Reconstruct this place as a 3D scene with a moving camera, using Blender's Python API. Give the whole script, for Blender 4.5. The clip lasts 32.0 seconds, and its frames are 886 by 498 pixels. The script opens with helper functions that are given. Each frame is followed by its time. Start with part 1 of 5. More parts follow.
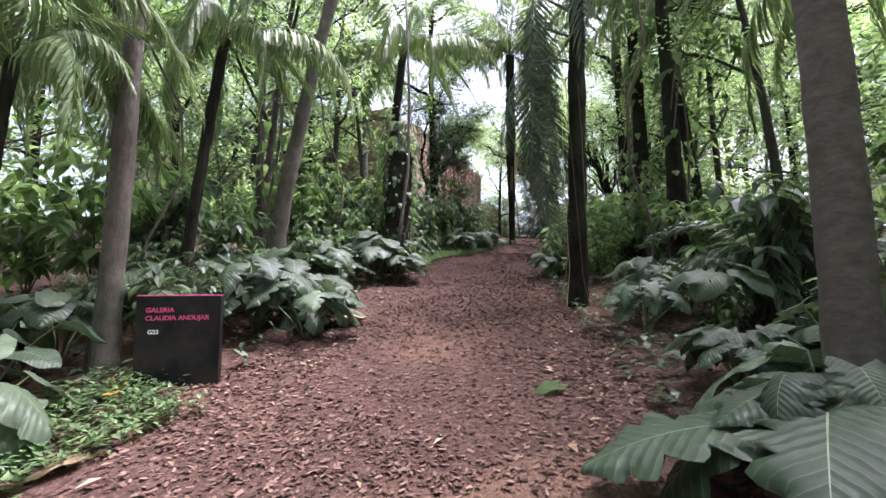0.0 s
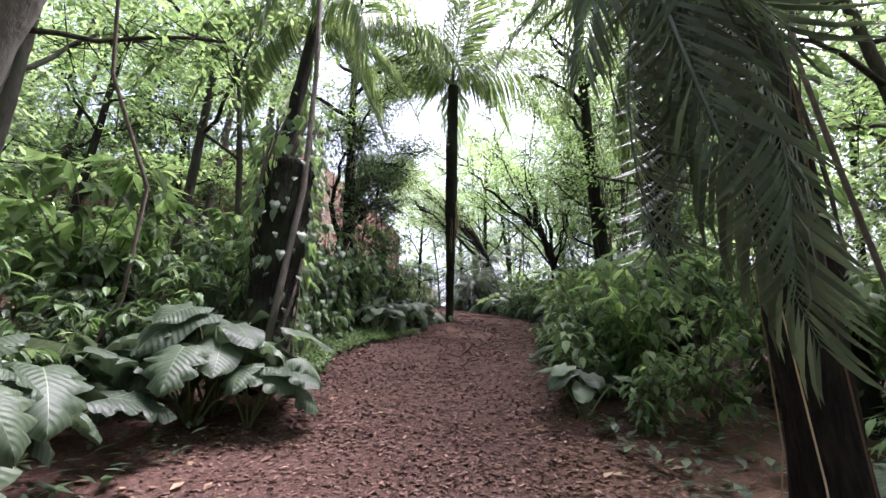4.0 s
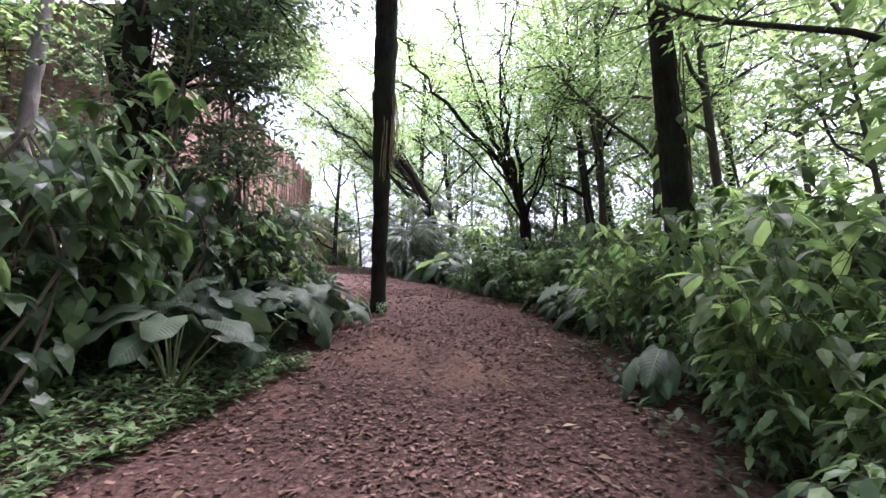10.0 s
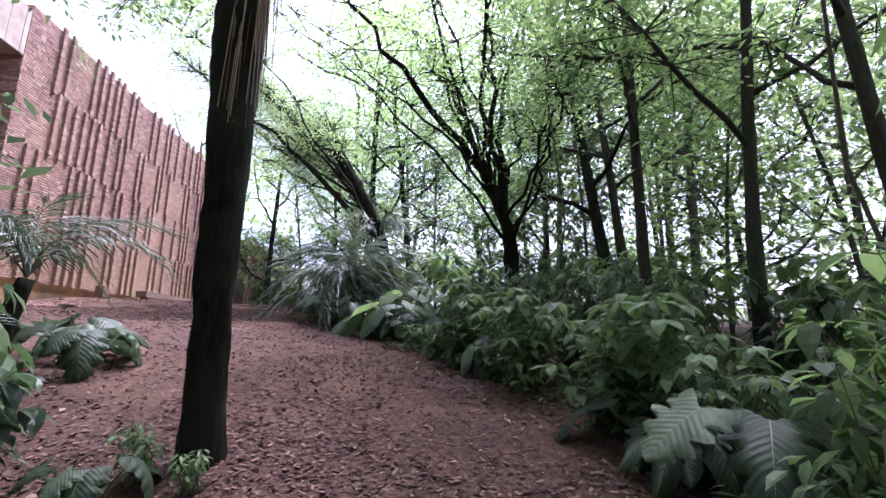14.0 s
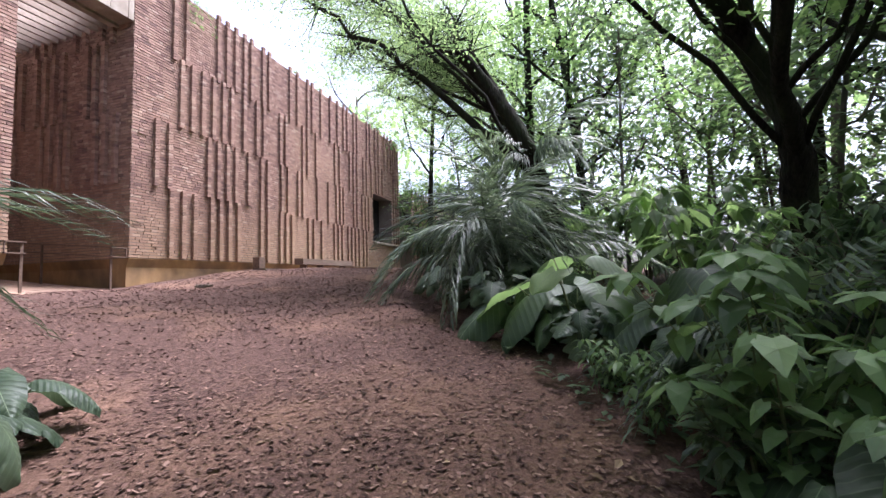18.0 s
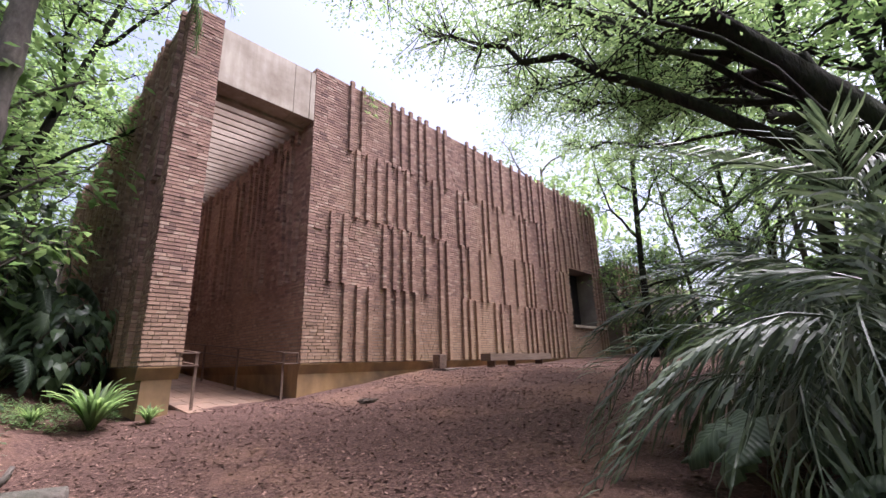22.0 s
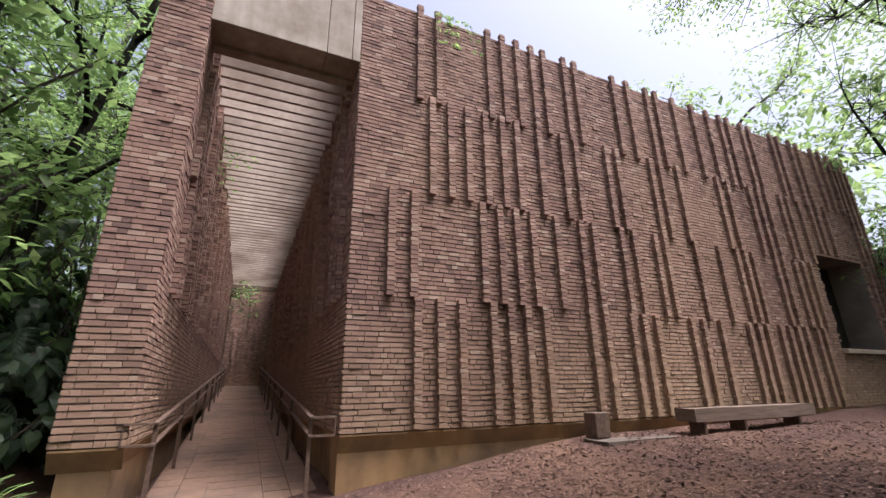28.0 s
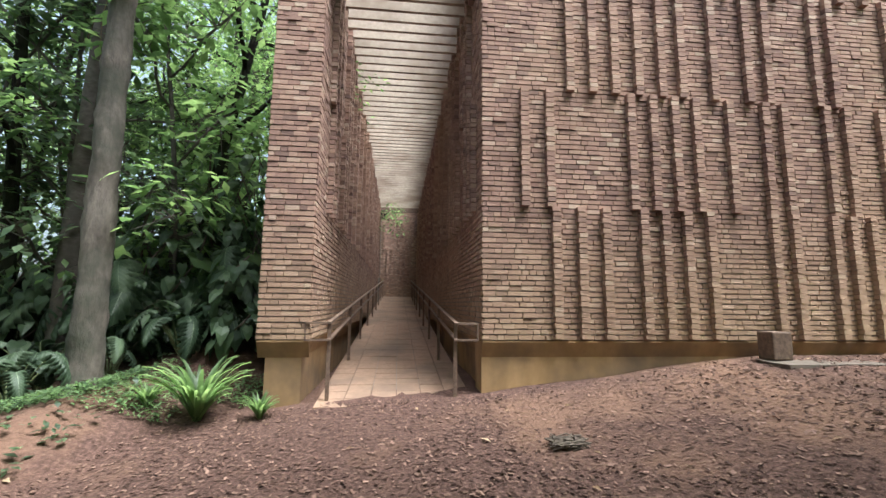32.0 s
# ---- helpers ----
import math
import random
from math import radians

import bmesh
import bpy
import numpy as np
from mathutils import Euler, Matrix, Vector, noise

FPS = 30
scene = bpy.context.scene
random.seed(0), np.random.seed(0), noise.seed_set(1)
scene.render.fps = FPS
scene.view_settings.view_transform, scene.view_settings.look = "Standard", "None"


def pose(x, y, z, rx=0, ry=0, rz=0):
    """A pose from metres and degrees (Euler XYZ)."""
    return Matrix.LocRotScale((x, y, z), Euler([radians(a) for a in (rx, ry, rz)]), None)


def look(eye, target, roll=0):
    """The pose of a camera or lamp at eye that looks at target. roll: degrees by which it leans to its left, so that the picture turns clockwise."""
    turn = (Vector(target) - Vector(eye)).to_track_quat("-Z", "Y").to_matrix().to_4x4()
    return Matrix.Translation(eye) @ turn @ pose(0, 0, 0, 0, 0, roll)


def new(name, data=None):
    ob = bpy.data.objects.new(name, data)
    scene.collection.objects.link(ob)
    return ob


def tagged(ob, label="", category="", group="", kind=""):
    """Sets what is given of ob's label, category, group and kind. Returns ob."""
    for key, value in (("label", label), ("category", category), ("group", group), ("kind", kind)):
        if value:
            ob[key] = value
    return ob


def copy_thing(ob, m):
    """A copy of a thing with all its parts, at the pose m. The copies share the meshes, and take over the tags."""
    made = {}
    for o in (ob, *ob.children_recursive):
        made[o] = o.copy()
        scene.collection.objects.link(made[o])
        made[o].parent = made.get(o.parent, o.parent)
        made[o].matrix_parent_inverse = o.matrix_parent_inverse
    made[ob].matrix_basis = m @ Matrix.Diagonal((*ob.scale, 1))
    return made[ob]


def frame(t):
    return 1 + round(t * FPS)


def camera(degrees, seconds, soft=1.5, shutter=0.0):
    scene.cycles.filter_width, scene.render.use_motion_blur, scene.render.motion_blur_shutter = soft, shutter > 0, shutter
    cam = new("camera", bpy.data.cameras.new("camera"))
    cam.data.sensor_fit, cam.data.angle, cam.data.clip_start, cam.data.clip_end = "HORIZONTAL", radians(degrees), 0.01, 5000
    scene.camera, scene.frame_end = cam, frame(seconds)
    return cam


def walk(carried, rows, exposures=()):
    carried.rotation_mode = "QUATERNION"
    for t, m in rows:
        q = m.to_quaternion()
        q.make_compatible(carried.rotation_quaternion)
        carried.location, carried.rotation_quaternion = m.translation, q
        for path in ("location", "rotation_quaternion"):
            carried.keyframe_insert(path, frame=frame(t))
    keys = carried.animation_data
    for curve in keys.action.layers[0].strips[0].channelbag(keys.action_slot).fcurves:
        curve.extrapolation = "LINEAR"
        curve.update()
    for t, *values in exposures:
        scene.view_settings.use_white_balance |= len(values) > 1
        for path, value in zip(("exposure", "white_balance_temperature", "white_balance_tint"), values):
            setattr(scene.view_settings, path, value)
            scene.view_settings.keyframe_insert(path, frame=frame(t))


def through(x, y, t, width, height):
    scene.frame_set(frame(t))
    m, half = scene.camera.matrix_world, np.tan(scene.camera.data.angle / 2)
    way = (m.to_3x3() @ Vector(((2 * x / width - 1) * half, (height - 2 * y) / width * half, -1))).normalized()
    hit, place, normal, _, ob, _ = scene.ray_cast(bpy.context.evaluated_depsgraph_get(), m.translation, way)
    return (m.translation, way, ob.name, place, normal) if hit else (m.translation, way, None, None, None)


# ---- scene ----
cam = camera(92.3, 32.0)
PATH = [
    (0, (-23.928, -11.839, -2.797), (-22.083, -11.086, -2.623), -0.2),
    (0.5, (-23.458, -11.622, -2.709), (-21.626, -10.877, -2.409), -0.1),
    (1, (-22.988, -11.386, -2.586), (-21.191, -10.667, -2.081), -0.1),
    (1.5, (-22.523, -11.173, -2.506), (-20.716, -10.516, -1.956), -0.4),
    (2, (-22.025, -10.98, -2.487), (-20.2, -10.368, -1.941), -0.1),
    (2.5, (-21.55, -10.705, -2.376), (-19.703, -10.148, -1.848), 0.0),
    (3, (-21.053, -10.481, -2.261), (-19.173, -10.022, -1.756), -0.1),
    (3.5, (-20.506, -10.284, -2.174), (-18.606, -9.895, -1.685), 0.3),
    (5.5, (-18.531, -9.586, -1.786), (-16.595, -9.317, -1.361), 0.1),
    (6, (-18.074, -9.442, -1.697), (-16.13, -9.185, -1.302), 0.3),
    (6.5, (-17.574, -9.336, -1.646), (-15.622, -9.087, -1.287), 0.2),
    (7, (-17.092, -9.256, -1.548), (-15.132, -9.018, -1.23), 0.2),
    (7.5, (-16.615, -9.205, -1.48), (-14.648, -8.985, -1.197), 0.1),
    (8, (-16.15, -9.131, -1.403), (-14.177, -8.929, -1.143), 0.2),
    (8.5, (-15.685, -9.062, -1.295), (-13.709, -8.881, -1.044), 0.2),
    (9, (-15.185, -9.097, -1.187), (-13.206, -8.988, -0.922), -0.0),
    (9.5, (-14.705, -9.047, -1.127), (-12.724, -8.995, -0.858), 0.1),
    (10, (-14.24, -9.04, -1.06), (-12.256, -9.052, -0.806), -0.0),
    (10.5, (-13.738, -9.077, -0.95), (-11.752, -9.146, -0.724), -0.2),
    (11, (-13.24, -9.052, -0.841), (-11.256, -9.154, -0.608), -0.1),
    (11.5, (-12.681, -9.074, -0.795), (-10.709, -9.205, -0.493), -0.0),
    (12, (-12.139, -9.074, -0.729), (-10.173, -9.218, -0.391), -0.0),
    (12.5, (-11.677, -9.036, -0.632), (-9.721, -9.191, -0.246), 0.0),
    (13, (-11.204, -9.093, -0.546), (-9.257, -9.258, -0.12), -0.0),
    (13.5, (-10.728, -9.14, -0.519), (-8.784, -9.32, -0.089), 0.0),
    (15.5, (-8.811, -9.518, -0.116), (-6.834, -9.725, 0.105), -0.1),
    (16, (-8.404, -9.586, -0.028), (-6.412, -9.595, 0.141), -0.4),
    (16.5, (-7.939, -9.57, 0.068), (-5.99, -9.153, 0.237), -1.0),
    (17, (-7.515, -9.486, 0.135), (-5.575, -9.024, 0.292), -1.3),
    (17.5, (-7.125, -9.405, 0.172), (-5.201, -8.879, 0.325), -1.6),
    (18, (-6.737, -9.338, 0.247), (-4.836, -8.733, 0.389), -1.6),
    (18.5, (-6.41, -9.265, 0.323), (-4.588, -8.452, 0.458), -1.3),
    (19, (-6.176, -9.103, 0.359), (-4.454, -8.093, 0.489), -1.2),
    (19.5, (-5.884, -8.921, 0.467), (-4.201, -7.851, 0.616), -1.4),
    (20, (-5.531, -8.796, 0.575), (-3.939, -7.616, 0.842), -1.3),
    (20.5, (-5.237, -8.629, 0.648), (-3.74, -7.37, 1.064), -1.5),
    (21, (-4.951, -8.395, 0.738), (-3.492, -7.113, 1.217), -1.7),
    (21.5, (-4.578, -8.225, 0.799), (-3.146, -6.926, 1.312), -1.7),
    (22, (-4.317, -8.007, 0.813), (-2.912, -6.684, 1.335), -1.7),
    (22.5, (-4.025, -7.712, 0.815), (-2.714, -6.303, 1.358), -1.4),
    (23, (-3.739, -7.454, 0.826), (-2.661, -5.866, 1.391), -1.2),
    (23.5, (-3.496, -7.135, 0.908), (-2.565, -5.457, 1.471), -1.3),
    (24, (-3.237, -6.868, 0.979), (-2.358, -5.165, 1.553), -1.4),
    (24.5, (-3.008, -6.613, 1.085), (-2.211, -4.88, 1.685), -1.5),
    (26.5, (-1.937, -5.759, 1.295), (-1.313, -3.967, 1.928), -1.3),
    (27, (-1.671, -5.604, 1.326), (-1.077, -3.805, 1.966), -1.0),
    (27.5, (-1.349, -5.514, 1.362), (-0.751, -3.714, 1.999), -1.0),
    (28, (-1.117, -5.421, 1.387), (-0.326, -3.695, 2.017), -0.9),
    (28.5, (-0.942, -5.413, 1.401), (-0.008, -3.758, 2.023), -0.5),
    (29, (-0.824, -5.456, 1.427), (0.131, -3.814, 2.054), -0.4),
    (29.5, (-0.757, -5.466, 1.416), (0.101, -3.773, 2.045), -0.1),
    (30, (-0.777, -5.419, 1.393), (-0.224, -3.602, 2.02), 0.1),
    (30.5, (-0.882, -5.356, 1.373), (-0.549, -3.486, 1.999), -0.1),
    (31, (-0.961, -5.314, 1.353), (-0.753, -3.403, 1.905), 1.7),
    (31.5, (-0.995, -5.262, 1.337), (-0.798, -3.295, 1.641), 1.1),
    (32, (-1.048, -5.239, 1.342), (-0.842, -3.267, 1.6), 0.6),
]
EXPOSURES = [(0, 1.93, 5750, 29), (3.5, 1.83, 5800, 30), (6, 2.05, 5900, 30), (9, 2.22, 5750, 34), (13.5, 1.85, 5350, 37), (16, 1.88, 5550, 25), (18, 1.72, 5600, 24), (20, 1.4, 5750, 24), (22, 1.2, 5850, 27), (24, 1.0, 6100, 28), (28, 0.77, 6000, 21), (30, 0.68, 6000, 13), (31, 0.75, 5800, 13), (32, 1.35, 5750, 4)]
walk(cam, [(t, look(eye, target, roll)) for t, eye, target, roll in PATH], EXPOSURES)

# ---- world, sun and exposure ----
world = bpy.data.worlds.new("world")
scene.world = world
world.use_nodes = True
wn = world.node_tree
sky = wn.nodes.new("ShaderNodeTexSky")
sky.sky_type = "NISHITA"
sky.sun_disc = False
sky.sun_elevation = radians(68)
sky.sun_rotation = radians(130)
sky.air_density, sky.dust_density, sky.ozone_density = 1.0, 6.0, 1.0
bg = wn.nodes["Background"]
bg.inputs[1].default_value = 0.15
haze = wn.nodes.new("ShaderNodeHueSaturation")
haze.inputs["Saturation"].default_value, haze.inputs["Value"].default_value = 0.6, 1.05
wn.links.new(sky.outputs[0], haze.inputs["Color"])
wn.links.new(haze.outputs[0], bg.inputs[0])
sun = new("sun", bpy.data.lights.new("sun", "SUN"))
sun.data.energy, sun.data.angle, sun.data.color = 5.0, radians(30), (1.0, 0.95, 0.88)
sun.matrix_world = look((0, 0, 20), (-6.2, 4.6, 1.0))


# ---- materials ----
def nodes_of(name):
    m = bpy.data.materials.new(name)
    m.use_nodes = True
    nt = m.node_tree
    return m, nt, nt.nodes["Principled BSDF"]


def node(nt, kind, **values):
    n = nt.nodes.new(kind)
    for k, v in values.items():
        n.inputs[k.replace("_", " ")].default_value = v
    return n


def ramp_of(nt, source, stops):
    r = nt.nodes.new("ShaderNodeValToRGB")
    while len(r.color_ramp.elements) < len(stops):
        r.color_ramp.elements.new(0.5)
    for e, (p, c) in zip(r.color_ramp.elements, stops):
        e.position, e.color = p, (*c, 1)
    nt.links.new(source, r.inputs[0])
    return r.outputs[0]


def blend(nt, kind, fac, a, b):
    m = nt.nodes.new("ShaderNodeMix")
    m.data_type, m.blend_type = "RGBA", kind
    for socket, v in ((m.inputs[0], fac), (m.inputs[6], a), (m.inputs[7], b)):
        if isinstance(v, (int, float)):
            socket.default_value = v
        elif isinstance(v, tuple):
            socket.default_value = (*v, 1)
        else:
            nt.links.new(v, socket)
    return m.outputs[2]


def place_noise(nt, scale, detail=4.0, stretch=(1, 1, 1), world_space=False):
    co = nt.nodes.new("ShaderNodeNewGeometry" if world_space else "ShaderNodeTexCoord")
    mp = nt.nodes.new("ShaderNodeMapping")
    mp.inputs["Scale"].default_value = stretch
    nt.links.new(co.outputs["Position" if world_space else "Object"], mp.inputs[0])
    n = node(nt, "ShaderNodeTexNoise", Scale=scale, Detail=detail, Roughness=0.6)
    nt.links.new(mp.outputs[0], n.inputs["Vector"])
    return n.outputs["Fac"]


def bump(nt, bsdf, height, strength, distance=0.01):
    b = node(nt, "ShaderNodeBump", Strength=strength, Distance=distance)
    nt.links.new(height, b.inputs["Height"])
    nt.links.new(b.outputs[0], bsdf.inputs["Normal"])


def chance(nt):
    """A number of its own for every object and every loose piece of a mesh."""
    o, g, s = nt.nodes.new("ShaderNodeObjectInfo"), nt.nodes.new("ShaderNodeNewGeometry"), nt.nodes.new("ShaderNodeMath")
    s.operation = "ADD"
    nt.links.new(o.outputs["Random"], s.inputs[0])
    nt.links.new(g.outputs["Random Per Island"], s.inputs[1])
    f = nt.nodes.new("ShaderNodeMath")
    f.operation = "FRACT"
    nt.links.new(s.outputs[0], f.inputs[0])
    return f.outputs[0]


def grainy(name, low, high, scale, rough=0.85, relief=0.4, stretch=(1, 1, 1), stain=None, stain_scale=0.6, distance=0.01, metal=0.0, world_space=True):
    m, nt, b = nodes_of(name)
    fine = place_noise(nt, scale, 6, stretch, world_space)
    c = ramp_of(nt, fine, ((0.3, low), (0.7, high)))
    if stain:
        big = ramp_of(nt, place_noise(nt, stain_scale, 5, (1, 1, 1), world_space), ((0.42, (0, 0, 0)), (0.68, (1, 1, 1))))
        c = blend(nt, "MIX", big, c, stain)
    nt.links.new(c, b.inputs["Base Color"])
    b.inputs["Roughness"].default_value, b.inputs["Metallic"].default_value = rough, metal
    bump(nt, b, fine, relief, distance)
    if name.startswith(("black", "dark")):
        b.inputs["Specular IOR Level"].default_value = 0.15
    return m


def brick_material():
    m, nt, b = nodes_of("fired brick")
    tone = ramp_of(nt, chance(nt), ((0.0, (0.165, 0.105, 0.088)), (0.14, (0.235, 0.145, 0.116)), (0.55, (0.29, 0.182, 0.142)), (0.88, (0.345, 0.228, 0.175)), (1.0, (0.4, 0.3, 0.235))))
    fine = place_noise(nt, 45, 5, (1, 1, 2), True)
    c = blend(nt, "OVERLAY", 0.55, tone, ramp_of(nt, fine, ((0.25, (0.3, 0.3, 0.3)), (0.75, (0.7, 0.68, 0.66)))))
    soot = ramp_of(nt, place_noise(nt, 0.9, 5, (1, 1, 0.35), True), ((0.45, (0, 0, 0)), (0.75, (1, 1, 1))))
    c = blend(nt, "MULTIPLY", soot, c, (0.72, 0.68, 0.71))
    pale = ramp_of(nt, place_noise(nt, 0.28, 3, (1, 1, 0.5), True), ((0.5, (0, 0, 0)), (0.7, (0.55, 0.55, 0.55))))
    c = blend(nt, "MIX", pale, c, (0.37, 0.245, 0.165))
    # rain-splashed ochre at the foot of the walls
    g = nt.nodes.new("ShaderNodeNewGeometry")
    sx = nt.nodes.new("ShaderNodeSeparateXYZ")
    nt.links.new(g.outputs["Position"], sx.inputs[0])
    mr = node(nt, "ShaderNodeMapRange")
    mr.inputs["From Min"].default_value, mr.inputs["From Max"].default_value = 2.6, 0.9
    nt.links.new(sx.outputs["Z"], mr.inputs["Value"])
    mm = nt.nodes.new("ShaderNodeMath")
    mm.operation = "MULTIPLY"
    nt.links.new(mr.outputs[0], mm.inputs[0])
    nt.links.new(place_noise(nt, 1.3, 4, (1, 1, 1), True), mm.inputs[1])
    c = blend(nt, "MIX", mm.outputs[0], c, (0.36, 0.25, 0.15))
    nt.links.new(c, b.inputs["Base Color"])
    b.inputs["Roughness"].default_value = 0.92
    b.inputs["Specular IOR Level"].default_value = 0.25
    bump(nt, b, fine, 0.4, 0.006)
    return m


def muted(c):
    """Greens drawn a little towards grey, as dusty leaves are."""
    g = 0.3 * c[0] + 0.6 * c[1] + 0.1 * c[2]
    return c if c[0] > c[1] else tuple(0.88 * v + 0.12 * g for v in c)


def leaf_material(name, dark, mid, light, gloss=0.42, through=0.45, clear=0.5):
    m, nt, b = nodes_of(name)
    dark, mid, light = (muted(v) for v in (dark, mid, light))
    c = ramp_of(nt, chance(nt), ((0.0, dark), (0.5, mid), (0.93, light), (1.0, tuple(min(1, v * 1.3) for v in light))))
    fine = place_noise(nt, 18, 3)
    c = blend(nt, "OVERLAY", 0.4, c, ramp_of(nt, fine, ((0.25, (0.36, 0.38, 0.36)), (0.75, (0.64, 0.62, 0.6)))))
    nt.links.new(c, b.inputs["Base Color"])
    b.inputs["Roughness"].default_value = gloss
    b.inputs["Specular IOR Level"].default_value = clear
    bump(nt, b, fine, 0.25, 0.01)
    t = nt.nodes.new("ShaderNodeBsdfTranslucent")
    warm = blend(nt, "MULTIPLY", 1.0, c, (1.5, 1.52, 1.2))
    nt.links.new(warm, t.inputs[0])
    mix = nt.nodes.new("ShaderNodeMixShader")
    mix.inputs[0].default_value = through
    nt.links.new(b.outputs[0], mix.inputs[1])
    nt.links.new(t.outputs[0], mix.inputs[2])
    nt.links.new(mix.outputs[0], nt.nodes["Material Output"].inputs[0])
    return m


def mulch_material():
    m, nt, b = nodes_of("leaf mulch")
    fine, crumb = place_noise(nt, 26, 8), place_noise(nt, 90, 4)
    c = ramp_of(nt, fine, ((0.28, (0.03, 0.017, 0.013)), (0.45, (0.066, 0.037, 0.029)), (0.6, (0.1, 0.058, 0.046)), (0.76, (0.165, 0.107, 0.087))))
    c = blend(nt, "OVERLAY", 0.6, c, ramp_of(nt, crumb, ((0.3, (0.25, 0.24, 0.24)), (0.7, (0.75, 0.74, 0.73)))))
    bare = ramp_of(nt, place_noise(nt, 0.55, 5), ((0.5, (0, 0, 0)), (0.7, (0.9, 0.9, 0.9))))
    dust = ramp_of(nt, place_noise(nt, 30, 5), ((0.3, (0.135, 0.076, 0.05)), (0.7, (0.21, 0.125, 0.084))))
    c = blend(nt, "MIX", bare, c, dust)
    nt.links.new(c, b.inputs["Base Color"])
    b.inputs["Roughness"].default_value = 0.95
    b.inputs["Specular IOR Level"].default_value = 0.2
    bump(nt, b, fine, 0.9, 0.03)
    return m


def veined(m):
    """Pale side veins and quilting between them, for large blades."""
    nt = m.node_tree
    b = nt.nodes["Principled BSDF"]
    co, sx = nt.nodes.new("ShaderNodeTexCoord"), nt.nodes.new("ShaderNodeSeparateXYZ")
    nt.links.new(co.outputs["Object"], sx.inputs[0])

    def calc(kind, p, q):
        n = nt.nodes.new("ShaderNodeMath")
        n.operation = kind
        for i, v in enumerate((p, q)):
            if isinstance(v, (int, float)):
                n.inputs[i].default_value = v
            else:
                nt.links.new(v, n.inputs[i])
        return n.outputs[0]
    w = calc("SINE", calc("MULTIPLY", calc("SUBTRACT", sx.outputs["Y"], calc("MULTIPLY", calc("ABSOLUTE", sx.outputs["X"], 0), 0.75)), 62.0), 0)
    line = ramp_of(nt, w, ((0.84, (0, 0, 0)), (1.0, (0.27, 0.27, 0.27))))
    old = b.inputs["Base Color"].links[0].from_socket
    blotch = ramp_of(nt, place_noise(nt, 3.5, 4), ((0.35, (0.36, 0.38, 0.36)), (0.65, (0.62, 0.6, 0.55))))
    nt.links.new(blend(nt, "MIX", line, blend(nt, "OVERLAY", 0.7, old, blotch), (0.2, 0.26, 0.15)), b.inputs["Base Color"])
    bump(nt, b, w, 0.17, 0.012)
    return m


M_brick = brick_material()
M_mortar = grainy("lime mortar", (0.15, 0.122, 0.103), (0.26, 0.22, 0.19), 40, stain=(0.11, 0.085, 0.07), stain_scale=0.8)
M_mulch = mulch_material()
M_concrete = grainy("board-marked concrete", (0.33, 0.28, 0.22), (0.46, 0.40, 0.33), 9, 0.9, 0.25, (1, 1, 0.12), (0.21, 0.165, 0.12), 1.1)
M_slat = grainy("pale concrete slats", (0.4, 0.33, 0.265), (0.52, 0.44, 0.36), 12, 0.85, 0.2, stain=(0.27, 0.205, 0.155), stain_scale=0.9)
M_plinth = grainy("ochre plaster", (0.25, 0.15, 0.065), (0.36, 0.22, 0.10), 5, 0.9, 0.25, (1, 1, 0.4), (0.13, 0.085, 0.05), 0.9)
M_tile = grainy("clay paving", (0.2, 0.125, 0.082), (0.29, 0.185, 0.125), 14, 0.8, 0.25, (1, 1, 1), (0.13, 0.085, 0.06), 0.8)
M_rust = grainy("weathered steel", (0.08, 0.05, 0.037), (0.19, 0.125, 0.09), 25, 0.6, 0.3, metal=0.2)
M_black = grainy("black sheet metal", (0.006, 0.006, 0.007), (0.013, 0.013, 0.014), 20, 0.5, 0.1, stain=(0.03, 0.025, 0.022), stain_scale=3)
M_pink = grainy("pink lettering", (0.55, 0.06, 0.16), (0.62, 0.08, 0.19), 30, 0.5, 0.05)
M_white = grainy("white lettering", (0.7, 0.7, 0.7), (0.8, 0.8, 0.8), 30, 0.5, 0.05)
M_wood = grainy("grey bench timber", (0.09, 0.06, 0.044), (0.18, 0.125, 0.09), 7, 0.85, 0.5, (0.3, 5, 5))
M_stone = grainy("slab stone", (0.07, 0.055, 0.042), (0.14, 0.11, 0.085), 10, 0.9, 0.4)
M_bark = grainy("ringed palm bark", (0.065, 0.053, 0.044), (0.14, 0.115, 0.096), 6, 0.9, 0.6, (2, 2, 3.5), (0.065, 0.055, 0.045), 2.2, 0.02)
M_bark_dark = grainy("dark fibrous bark", (0.005, 0.004, 0.0035), (0.026, 0.019, 0.016), 9, 0.95, 1.0, (4, 4, 0.7), (0.03, 0.035, 0.02), 1.6, 0.04)
M_bark_grey = grainy("grey bark", (0.07, 0.058, 0.048), (0.165, 0.135, 0.112), 7, 0.9, 0.8, (2, 2, 1), (0.05, 0.05, 0.035), 1.5, 0.03)
M_bark_brown = grainy("brown forest bark", (0.018, 0.014, 0.011), (0.075, 0.057, 0.044), 8, 0.92, 0.9, (3, 3, 0.8), (0.035, 0.04, 0.024), 1.6, 0.03)
M_vein = grainy("pale leaf ribs", (0.14, 0.20, 0.10), (0.20, 0.26, 0.14), 20, 0.45, 0.1)
M_stem = grainy("green stems", (0.05, 0.07, 0.022), (0.12, 0.13, 0.05), 12, 0.6, 0.2)
M_twig = grainy("brown twigs", (0.055, 0.04, 0.03), (0.13, 0.10, 0.075), 12, 0.9, 0.4)
